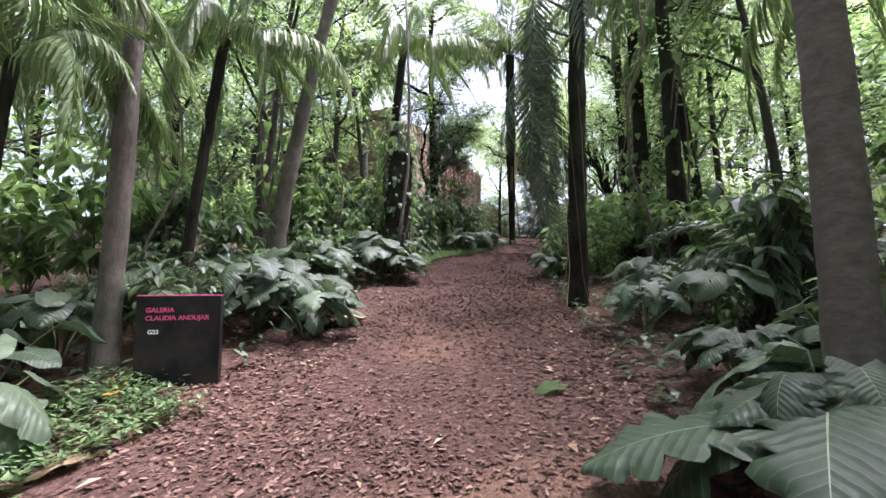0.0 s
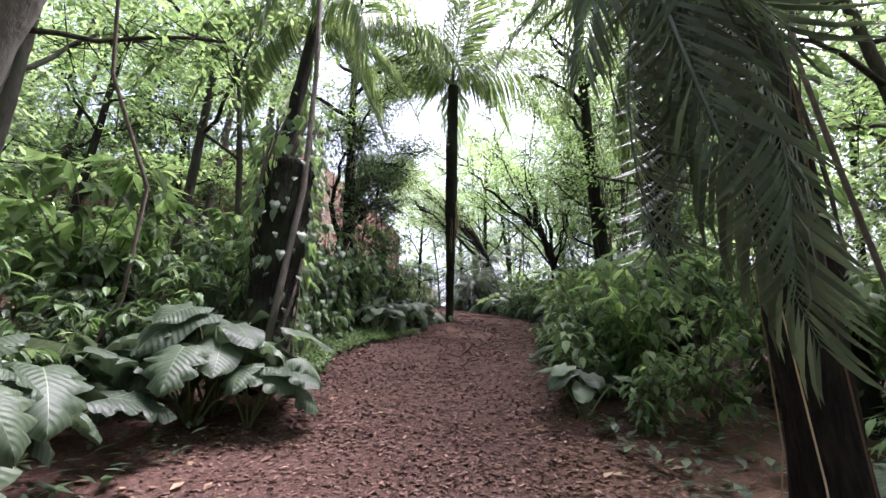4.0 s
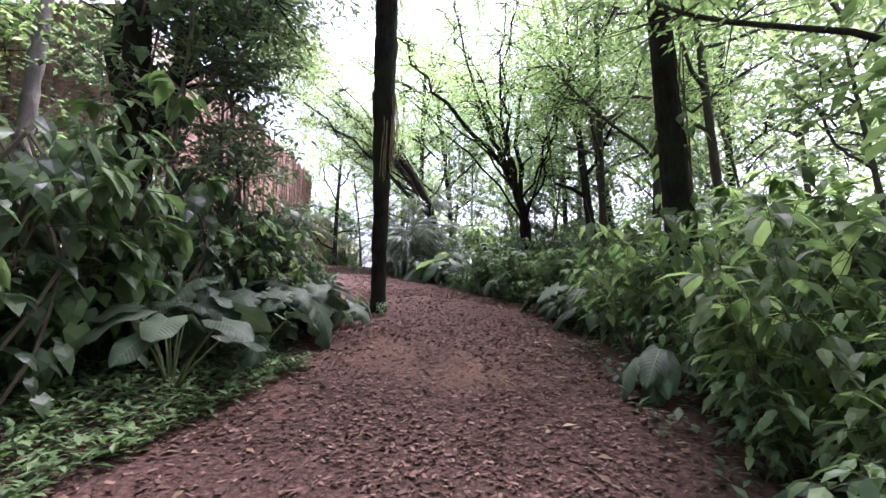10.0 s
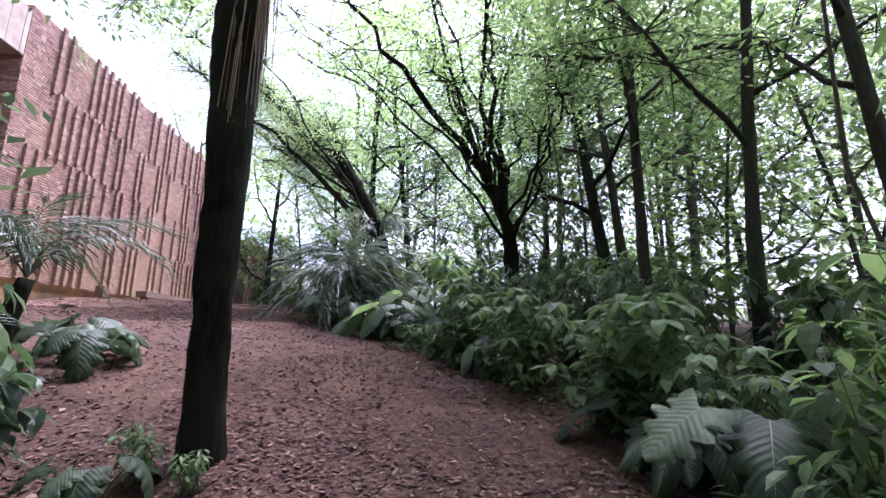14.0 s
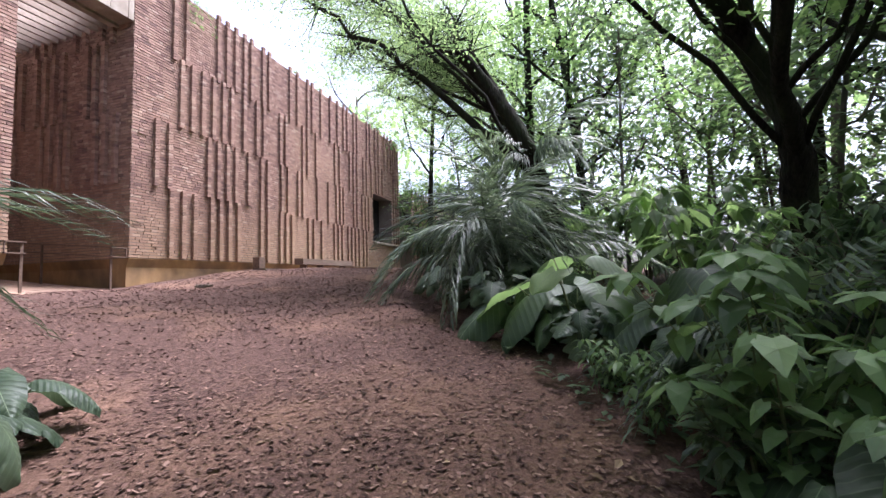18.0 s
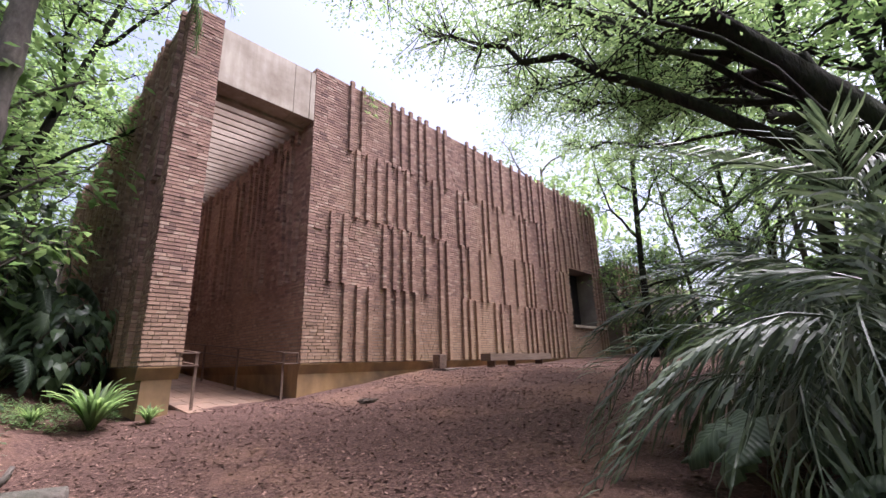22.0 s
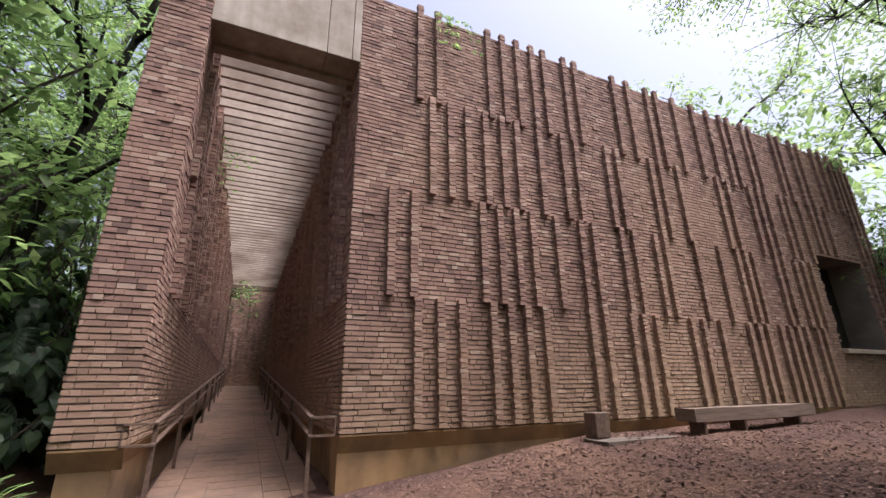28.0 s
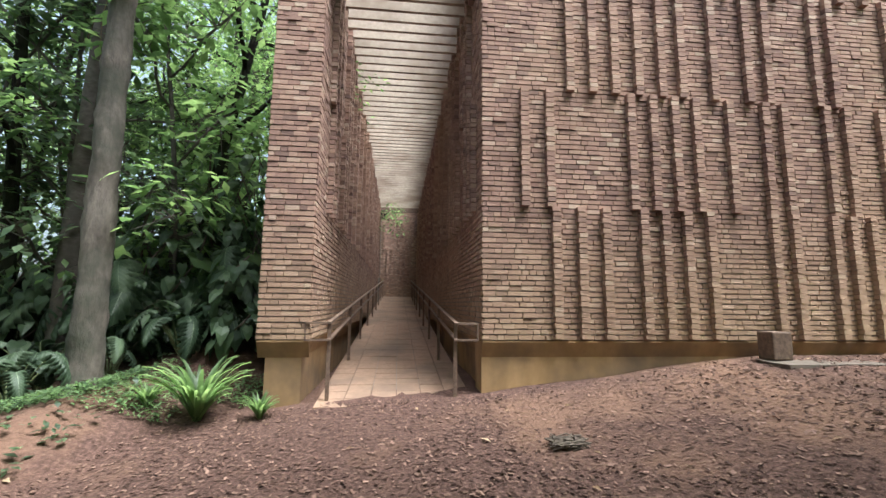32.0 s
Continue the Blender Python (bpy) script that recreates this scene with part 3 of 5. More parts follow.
brick_wall(wall_end, (-2.08, 19.0, 0), (1, 0, 0), (0, -1, 0), 2.08, 1.75, 7.6, None, None,
           [(0.12, 4.4, 6.0, 0.08), (0.95, 4.4, 6.0, 0.08), (1.2, 4.4, 6.0, 0.08), (1.75, 4.4, 6.0, 0.08), (0.35, 2.9, 4.4, 0.08), (0.62, 2.9, 4.4, 0.08),
            (1.1, 2.9, 4.4, 0.08), (1.4, 2.9, 4.4, 0.08), (0.1, 1.75, 2.9, 0.08), (0.4, 1.75, 2.9, 0.08), (1.22, 1.75, 2.9, 0.08), (1.55, 1.75, 2.9, 0.08)], 8)

# plaster plinth under the brickwork, undercut below its top band
BAND = ((0.0, 0.905), (0.0, 0.885), (-0.075, 0.70), (-0.075, -1.0), (-0.5, -1.0), (-0.5, 0.905))
for name, start, along, length, out in (("plinth_front", (0, 0, 0), (1, 0, 0), END, (0, -1, 0)), ("plinth_walkway", (0, 0.5, 0), (0, 1, 0), 18.8, (-1, 0, 0))):
    b = Buf()
    prism(b, BAND, start, along, length, out)
    b.ob(name, M_plinth, label="stained ochre plaster plinth under the brickwork", category="plinth", kind="structure")
b = Buf()
prism(b, ((0.0, 0.905), (0.0, 0.885), (-0.085, 0.70), (-0.085, -1.0), (-0.505, -1.0), (-0.505, 0.70), (-0.59, 0.885), (-0.59, 0.905)), (-2.08, 0.085, 0), (0, 1, 0), 16.8, (1, 0, 0))
prism(b, ((0.0, 0.905), (0.0, 0.885), (-0.083, 0.70), (-0.083, 0.905)), (-2.67, 0, 0), (1, 0, 0), 0.59, (0, -1, 0))
b.ob("plinth_pier", M_plinth, label="ochre plaster foot of the pier, flared under the bricks", category="plinth", kind="structure")

# board-marked concrete beam over the entrance
beam = root("concrete_beam", (-1.04, 0.2, 6.28), "weathered board-marked concrete beam over the walkway", "beam", kind="structure")
for n, (x0, x1, y0) in enumerate(((-2.075, -0.52, 0.0), (-0.512, -0.135, 0.004), (-0.128, -0.004, 0.0))):
    o = soft_box("beam_block", (x0 + 1.04, y0 - 0.2, 0.0), (x1 + 1.04, 0.25, 1.25), M_concrete, beam, 0.01)
soft_box("beam_soffit", (-1.03, 0.252, -0.06), (1.03, 0.42, 0.4), M_concrete, beam, 0.01)

# concrete slats over the walkway
b = Buf()
box(b, -1.03, -0.031, -0.1, 1.03, 0.031, 0.1)
slat_mesh = b.mesh("slat", M_slat)
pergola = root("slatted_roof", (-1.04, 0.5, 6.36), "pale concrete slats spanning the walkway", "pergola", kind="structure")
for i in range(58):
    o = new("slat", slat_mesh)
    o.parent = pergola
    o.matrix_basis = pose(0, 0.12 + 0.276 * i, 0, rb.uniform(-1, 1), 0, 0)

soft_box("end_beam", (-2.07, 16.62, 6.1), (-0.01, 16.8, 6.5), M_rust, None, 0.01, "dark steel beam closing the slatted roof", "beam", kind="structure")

# sloping walkway with clay pavers
RISE = 0.0815
b = Buf()
v = []
for y in (-0.2, 19.0):
    z = 0.185 + RISE * y
    v += [(-1.97, y, z), (-0.11, y, z), (-0.11, y, z - 0.35), (-1.97, y, z - 0.35)]
b.add(v, [(0, 1, 5, 4), (3, 7, 6, 2), (0, 4, 7, 3), (1, 2, 6, 5), (0, 3, 2, 1), (4, 5, 6, 7)])
walkway = b.ob("floor_walkway", M_mortar, label="gently rising walkway paved with clay tiles", category="walkway", kind="structure")
tile = Buf()
box(tile, -0.150, -0.150, 0, 0.150, 0.150, 0.018)
tile_mesh = tile.mesh("paving_tile", M_tile)
rest, made = Buf(), 0
for j in range(62):
    for i in range(6):
        x, y = -1.81 + 0.3085 * i, -0.045 + 0.308 * j
        tilt = math.degrees(math.atan(RISE)) + rb.uniform(-0.25, 0.25)
        if made < 298:
            o = new("paving_tile", tile_mesh)
            o.parent = walkway
            o.matrix_basis = pose(x, y, 0.185 + RISE * y + rb.uniform(0.0005, 0.004), tilt, rb.uniform(-0.25, 0.25), 0)
            made += 1
        else:
            m = np.array(pose(x, y, 0.187 + RISE * y, tilt, 0, 0))[:3]
            rest.many(tile.v[0], CUBE_F, [m])
rest.ob("far_paving", M_tile, walkway, kind="stuff")


# handrails
def handrail(x, side):
    rail = root("handrail", (x, 0.0, 0.2), "rusted steel handrail with two rails beside the walkway", "handrail", "walkway handrails")
    ys = [0.05 + 2.2 * i for i in range(9)]
    for y in ys:
        b = Buf()
        box(b, -0.022, y - 0.012, RISE * y - 0.02, 0.022, y + 0.012, RISE * y + 0.90)
        b.ob("post", M_rust, rail)
    for name, h in (("top_rail", 0.90), ("lower_rail", 0.70)):
        b = Buf()
        for (x0, y0, z0), (x1, y1, z1) in (((0, 0.0, h), (0, 18.2, h + RISE * 18.2)), ((0, 0.0, h), (side * 0.27, 0.0, h))):
            d = np.array((x1 - x0, y1 - y0, 0.0))
            d /= np.linalg.norm(d)
            q = np.array((-d[1], d[0], 0)) * 0.025
            e, f = np.array((x0, y0, z0)) - d * 0.022, np.array((x1, y1, z1))
            up = np.array((0, 0, 0.022))
            b.add([e - q, e + q, f + q, f - q, e - q + up, e + q + up, f + q + up, f - q + up], ((3, 2, 1, 0), (4, 5, 6, 7), (0, 1, 5, 4), (1, 2, 6, 5), (2, 3, 7, 6), (3, 0, 4, 7)))
        b.ob(name, M_rust, rail)
    b = Buf()
    box(b, side * 0.27 - 0.008, -0.02, 0.70, side * 0.27 + 0.008, 0.02, 0.922)
    b.ob("end_plate", M_rust, rail)


handrail(-1.85, -1)
handrail(-0.33, 1)

# opening: black sheet added for the shade of the deep recess, and pale sill
soft_box("recess_shade", (OP[0] + 0.004, 0.75, OP[2] + 0.004), (OP[1] - 0.004, 0.82, OP[3] - 0.004), M_black, None, 0.004, "black sheet added inside the opening in place of its deep shade", "panel", kind="structure")
soft_box("window_sill", (OP[0] - 0.05, -0.12, OP[2] - 0.09), (OP[1] + 0.6, 0.4, OP[2] + 0.01), M_slat, None, 0.012, "pale concrete sill under the dark opening", "sill", kind="structure")

# second brick volume farther along
wing = wall_core("wall_wing", [(17.5, 0.4, -0.5, 34, 12, 5.6)], "farther brick wing of the gallery behind trees")
brick_wall(wing, (17.5, 0.38, 0), (1, 0, 0), (0, -1, 0), 5.0, 0.9, 5.6, None, None, [(u, *TIERS[k][:2], 0.1) for k in range(3) for u in np.arange(0.4 + 0.17 * k, 4.6, 0.47)], 9)

# bench and stub by the facade
bench = root("bench", (6.8, -0.55, 0.62), "long grey timber bench made of one thick beam", "bench")
soft_box("seat", (-1.62, -0.17, 0.25), (1.58, 0.17, 0.44), M_wood, bench, wear=0.015)
for x in (-1.38, -0.4, 1.1):
    soft_box("leg", (x - 0.03, -0.13, -0.25), (x + 0.03, 0.13, 0.248), M_rust, bench, 0.008)
block = root("light_box", (3.63, -0.3, 0.62), "dark rusted steel box on a stone slab", "block")
soft_box("block_body", (-0.13, -0.12, 0.09), (0.13, 0.12, 0.43), M_rust, block, 0.02)
soft_box("slab", (-0.25, -0.45, -0.05), (1.05, 0.02, 0.085), M_stone, block, wear=0.012)


# ---- plants: kinds ----
HEARTS = [(big_leaf("heart", d), "heart") for d in (0.25, 0.45, 0.7)]
LOBED = [(big_leaf("lobed", d), "lobed") for d in (0.3, 0.5, 0.75)]
NARROW = [(big_leaf("narrow", d), "narrow") for d in (0.35, 0.6, 0.8)]


def leaf_meshes(shapes, material, name):
    out = []
    for (v, f), _ in shapes:
        b = Buf()
        b.add(v, f)
        me = b.mesh(name, material, True)
        me.materials.append(M_vein)
        cols = 9
        me.polygons.foreach_set("material_index", [1 if i % cols == cols // 2 else 0 for i in range(len(me.polygons))])
        out.append(me)
    return out


LEAVES = {"heart": leaf_meshes(HEARTS, M_leaf_big, "leaf"), "lobed": leaf_meshes(LOBED, M_leaf_big, "leaf"), "cut": leaf_meshes([(big_leaf("cut", d, 29), "cut") for d in (0.5, 0.75, 0.95)], M_leaf_big, "leaf"), "narrow": leaf_meshes(NARROW, M_leaf_big, "leaf"),
          "bright": leaf_meshes(HEARTS, M_leaf_bright, "leaf")}


def big_leaf_plant(seed, kind, count, size, height, label, spread=1.0):
    """A clump of large leaves on arching stalks: every blade a part."""
    r = random.Random(seed)
    plant = root("big_leaf_plant", (0, 0, 0), label, "plant", "large-leaved plants along the path")
    for i in range(count):
        a = i * 2.4 + r.uniform(-0.4, 0.4)
        reach = spread * r.uniform(0.25, 0.75) * height
        h = height * r.uniform(0.55, 1.05)
        tip = np.array((reach * math.sin(a), reach * math.cos(a), h))
        pts = [tip * (s, s, 1) * np.array((1, 1, 0)) + np.array((0, 0, h * (1 - (1 - s) ** 1.7))) for s in (0, 0.35, 0.7, 1.0)]
        pts = [np.array((p[0], p[1], p[2] - 0.06)) for p in pts]
        pts[-1] = tip
        stalks = Buf()
        tube(stalks, pts, (0.014, 0.012, 0.010, 0.007), 5, False)
        stalks.ob("stalk", M_stem, plant, True)
        o = new("leaf", r.choice(LEAVES[kind]))
        o.parent = plant
        s = size * r.uniform(0.7, 1.15)
        o.matrix_basis = pose(*tip, r.uniform(-35, -5), r.uniform(-18, 18), -math.degrees(a)) @ Matrix.Scale(s, 4)
    return plant


def shrub(seed, height, width, leaf, per, material, label, far=False, stems=7):
    """A bush: bowed stems from the ground, twigs, and leaves set round them."""
    r = random.Random(seed)
    plant = root("shrub", (0, 0, 0), label, "shrub", "undergrowth shrubs")
    wood, mats = Buf(), []
    for i in range(stems):
        a, out = r.uniform(0, 6.283), width * r.uniform(0.15, 0.55)
        h = height * r.uniform(0.55, 1.05)
        s = np.linspace(0, 1, 6)
        p = np.c_[out * s ** 1.4 * math.cos(a) + 0.04 * np.sin(5 * s + i), out * s ** 1.4 * math.sin(a), h * (s - 0.12 * s ** 3) - 0.05]
        tube(wood, p, 0.012 * (1.1 - s), 4, False)
        for j in range(per):
            u = r.uniform(0.22, 1.0)
            c = np.array([np.interp(u, s, p[:, k]) for k in range(3)])
            a2, out2 = r.uniform(0, 6.283), r.uniform(0.08, 0.33) * (1.25 - 0.5 * u)
            q = c + np.array((out2 * math.cos(a2), out2 * math.sin(a2), r.uniform(-0.03, 0.16)))
            if not far:
                tube(wood, [c, q], (0.004, 0.0025), 3, False)
            for k in range(4):
                w = c + (q - c) * r.uniform(0.45, 1.05)
                mats.append(turned(r.uniform(-1.05, 0.05), a2 - 1.57 + r.uniform(-1.2, 1.2), leaf * r.uniform(0.6, 1.25), w))
    wood.ob("stem_work", M_twig, plant, kind="stuff")
    leaves = Buf()
    leaves.many(*((SIMPLE_V, SIMPLE_F) if far else (OVAL_V, OVAL_F)), mats)
    leaves.ob("foliage", material, plant, kind="stuff")
    return plant


def limb_path(r, start, way, length, bend, n=7):
    p, d, pts = np.array(start, float), np.array(way, float), []
    d /= np.linalg.norm(d)
    for i in range(n):
        pts.append(p.copy())
        p = p + d * length / (n - 1)
        d = d + np.array((r.uniform(-1, 1), r.uniform(-1, 1), r.uniform(-0.6, 1))) * bend
        d /= np.linalg.norm(d)
    return np.array(pts)


def crown_on(r, wood, mats, tips, reach, leaf, sprays, per):
    """Twigs with sprays of small leaves round the ends of the limbs."""
    for tip in tips:
        for _ in range(sprays):
            w = np.array((r.gauss(0, 1), r.gauss(0, 1), r.gauss(0.1, 0.55)))
            q = np.asarray(tip) + w / np.linalg.norm(w) * reach * r.uniform(0.3, 1.0)
            tube(wood, [tip, q], (0.013, 0.004), 3, False)
            for _ in range(per):
                a = r.uniform(0, 6.283)
                d = np.array((math.cos(a), math.sin(a), r.uniform(-0.6, 0.5))) * r.uniform(0.04, 0.42)
                mats.append(turned(r.uniform(-0.9, 0.4), a - 1.57 + r.uniform(-0.5, 0.5), leaf * r.uniform(0.6, 1.3), q + d))


def tree(seed, height, girth, lean, bark, label, crown_at=0.5, limbs=6, reach=1.2, leaf=0.11, sprays=9, per=18, material=None, spread=2.6, name="tree", rough=True):
    r = random.Random(seed)
    t = root(name, (0, 0, 0), label, "tree", "forest trees")
    trunk = Buf()
    s = np.linspace(0, 1, 12)
    p = np.c_[lean[0] * s ** 1.3 + 0.08 * np.sin(4 * s + seed), lean[1] * s ** 1.3 + 0.08 * np.cos(3 * s + seed) - 0.08 * math.cos(seed), height * s - 0.15]
    if rough:
        rough_tube(trunk, p, girth * (1.0 - 0.55 * s) + 0.35 * girth * np.exp(-s * 18), 12, seed, 0.13)
    else:
        tube(trunk, p, girth * (1.0 - 0.55 * s) + 0.35 * girth * np.exp(-s * 18), 7)
    trunk.ob("trunk", bark, t, True)
    wood, mats, tips = Buf(), [], []
    for i in range(limbs):
        u = crown_at + (0.97 - crown_at) * i / max(1, limbs - 1)
        c = [np.interp(u, s, p[:, k]) for k in range(3)]
        a = i * 2.4 + r.uniform(-0.5, 0.5)
        q = limb_path(r, c, (math.cos(a), math.sin(a), r.uniform(0.3, 1.0)), spread * r.uniform(0.7, 1.2), 0.34)
        arm = Buf()
        tube(arm, q, np.linspace(girth * 0.42, 0.02, len(q)), 6)
        arm.ob("limb", bark, t, True)
        tips += [q[3], q[4], q[5], q[6]]
    crown_on(r, wood, mats, tips, reach, leaf, sprays, per)
    wood.ob("twig_work", bark, t, kind="stuff")
    leaves = Buf()
    leaves.many(TINY_V, TINY_F, mats)
    leaves.ob("crown", material or M_leaf_crown, t, kind="stuff")
    return t


def frond_mesh(seed, length, arch, pairs, leaflet, hang, material, name="frond"):
    b = Buf()
    frond_buf(b, length, arch, pairs, leaflet, hang, random.Random(seed))
    return b.mesh(name, material)


FRONDS_LIGHT = [frond_mesh(s, 2.3, a, 58, 0.56, h, M_leaf_frond) for s, a, h in ((1, 0.9, 0.75), (2, 1.2, 0.95), (3, 0.7, 0.6))]
FRONDS_DARK = [frond_mesh(s, 1.9, a, 34, 0.46, h, M_leaf_palm) for s, a, h in ((4, 1.0, 0.6), (5, 1.3, 0.8), (6, 1.6, 0.95))]
FRONDS_CURTAIN = [frond_mesh(s, 2.4, a, 60, 0.62, h, M_leaf_frond) for s, a, h in ((14, 1.2, 1.15), (15, 1.5, 1.3))]


def hanging_mesh(seed):
    b = Buf()
    frond_buf(b, 2.1, 0.3, 44, 0.55, 0.35, random.Random(seed), close=0.72)
    return b.mesh("frond", M_leaf_palm)


FRONDS_HANG = [hanging_mesh(8), hanging_mesh(9)]


def palm(seed, height, girth, lean, fronds, meshes, bark, label, size=1.0, rise=(10, 75), shape=None):
    r = random.Random(seed)
    t = root("palm", (0, 0, 0), label, "palm tree", "palms")
    s = np.linspace(0, 1, 16)
    p = np.c_[lean[0] * s ** 1.2, lean[1] * s ** 1.2, height * s - 0.15]
    if height > 0.4:
        b = Buf()
        wide = girth * np.interp(s, *shape) if shape else girth * (1.0 - 0.2 * s) + 0.3 * girth * np.exp(-s * 14)
        rough_tube(b, p, wide, 14, seed, 0.06 if bark is M_bark else 0.17, 0.1)
        b.ob("trunk", bark, t, True)
    for i in range(fronds):
        o = new("frond", meshes[i % len(meshes)])
        o.parent = t
        o.matrix_basis = pose(*(p[-1] + (0, 0, 0.02)), r.uniform(*rise), r.uniform(-20, 20), i * 137.5 + r.uniform(-15, 15)) @ Matrix.Scale(size * r.uniform(0.8, 1.15), 4)
    return t


# ---- the forest, placed ----
rp = random.Random(5)


def place(thing, spots):
    """Puts a thing at the first spot (x, y, turn, size) and copies of it at the others."""
    for i, (x, y, turn, size) in enumerate(spots):
        m = pose(x, y, ground(x, y), 0, 0, turn) @ Matrix.Scale(size, 4)
        if i:
            copy_thing(thing, m @ Matrix.Scale(1 / thing.scale[0], 4))
        else:
            thing.matrix_basis = m


# trunks beside the path
place(tree(1, 9.0, 0.1, (0.2, -0.1), M_bark_grey, "slender grey-brown tree beside the black sign", 0.5, 6, 1.3, 0.13, 8), [(-21.65, -7.7, 0, 1)])
place(tree(2, 9.0, 0.15, (1.1, -1.7), M_bark_grey, "leaning smooth grey tree on the bank", 0.55, 6, 1.3, 0.13, 8), [(-18.35, -6.3, 0, 1)])
place(tree(3, 9.0, 0.16, (0.1, 0.1), M_bark_dark, "dark vine-hung tree on the bank", 0.55, 6, 1.3, 0.13, 8), [(-9.85, -5.8, 0, 1)])
place(tree(4, 9.5, 0.15, (0.15, 0.0), M_bark_dark, "dark straight tree in the undergrowth", 0.55, 7, 1.3, 0.13, 8), [(-15.5, -12.9, 0, 1), (-12.5, -12.4, 120, 1.25)])
place(tree(5, 10, 0.2, (-0.5, 0.35), M_bark_dark, "dark leaning tree beside the path", 0.55, 7, 1.3, 0.13, 8), [(-8.5, -12.35, 0, 1)])
place(tree(6, 9.0, 0.1, (0.3, 0.4), M_bark_brown, "thin brown tree in the undergrowth", 0.4, 7, 1.3, 0.13, 8), [(-6.8, -14.2, 0, 1), (-11.0, -14.5, 90, 0.9), (-18.5, -15.0, 200, 1.1), (-4.0, -13.0, 140, 1.0), (-20.0, -5.0, 60, 1), (-13.0, -3.5, 250, 1.1), (-16.5, -4.2, 20, 1.0)])
place(palm(7, 7.0, 0.12, (0.0, 0.1), 9, FRONDS_LIGHT, M_bark, "tall palm with a thick ringed grey trunk"), [(-21.1, -12.95, 0, 1)])
place(palm(8, 7.6, 0.19, (-0.68, -0.2), 24, FRONDS_LIGHT, M_bark_dark, "palm with a dark rough trunk at the edge of the path", 1.95, shape=((0, 0.1, 0.3, 0.45, 1), (0.74, 0.62, 0.7, 0.95, 0.9))), [(-7.33, -8.03, 0, 1)])
place(palm(9, 6.0, 0.12, (0.5, -0.4), 16, FRONDS_CURTAIN, M_bark_dark, "palm with drooping light fronds over the bank", 1.35, (-15, 65)), [(-14.4, -6.2, 0, 1), (-22.5, -7.7, 70, 0.45), (-20.4, -7.0, 20, 0.62), (-13.6, -13.6, 100, 1.0), (-18.6, -14.6, 20, 0.7)])

# dark palm hung with its own fronds and pale roots
ep = palm(10, 8.0, 0.125, (0.3, -0.2), 10, FRONDS_LIGHT, M_bark_dark, "dark palm trunk hung with drooping fronds and pale roots")
for i, (a, h, s) in enumerate(((200, 4.9, 0.9), (250, 5.2, 1.0))):
    o = new("frond", FRONDS_DARK[i % 3])
    o.parent = ep
    o.matrix_basis = pose(-0.12, 0.1, h, -62 - 5 * (i % 3), 10, a - 90) @ Matrix.Scale(s, 4)
for i in range(13):
    o = new("frond", FRONDS_HANG[i % 2])
    o.parent = ep
    o.matrix_basis = pose(-0.2 - 0.1 * (i % 3), 0.3 + 0.1 * (i % 4), 4.8 - 0.17 * i, -70 - 9 * (i % 3), 10 * (i % 3) - 10, 70 * i) @ Matrix.Scale(0.8 + 0.1 * (i % 3), 4)
arms = Buf()
for i in range(4):
    tube(arms, [(0.05, 0.02, 4.7 - 0.4 * i), (-0.15, 0.25 + 0.1 * i, 4.85 - 0.4 * i), (-0.3, 0.35 + 0.1 * i, 4.45 - 0.4 * i)], (0.025, 0.02, 0.012), 5, False)
arms.ob("frond_base", M_stem, ep)
roots = Buf()
for i in range(5):
    a = i * 1.3
    tube(roots, [(0.14 * math.cos(a + 0.3 * k), 0.14 * math.sin(a + 0.3 * k), 3.4 - 0.7 * k - 0.1 * i) for k in range(5)] + [(0.24 * math.cos(a + 1.3), 0.24 * math.sin(a + 1.3), 0.0)], 0.005, 4, False)
roots.ob("root_tangle", M_dry, ep, label="pale hanging roots")
place(ep, [(-17.8, -11.33, 0, 1)])


# stump wrapped in climbing leaves
def climber(host, x0, y0, r, z0, z1, count, size, seed, material):
    rr, mats = random.Random(seed), []
    for _ in range(count):
        a, z = rr.uniform(0, 6.283), rr.uniform(z0, z1)
        q = (x0 + (r + rr.uniform(0.02, 0.22)) * math.cos(a), y0 + (r + rr.uniform(0.02, 0.22)) * math.sin(a), z)
        mats.append(turned(rr.uniform(-1.5, -0.6), a - 1.57 + rr.uniform(-0.5, 0.5), size * rr.uniform(0.6, 1.3), q))
    b = Buf()
    b.many(HEART_V, HEART_F, mats)
    b.ob("climbing_leaves", material, host, kind="stuff")
    b = Buf()
    for i in range(6):
        a = rr.uniform(0, 6.283)
        tube(b, [(x0 + (r + 0.03) * math.cos(a + 0.4 * k + rr.uniform(-0.1, 0.1)), y0 + (r + 0.03) * math.sin(a + 0.4 * k), z0 + (z1 - z0) * k / 7) for k in range(8)], 0.014, 4, False)
    b.ob("vine", M_twig, host)


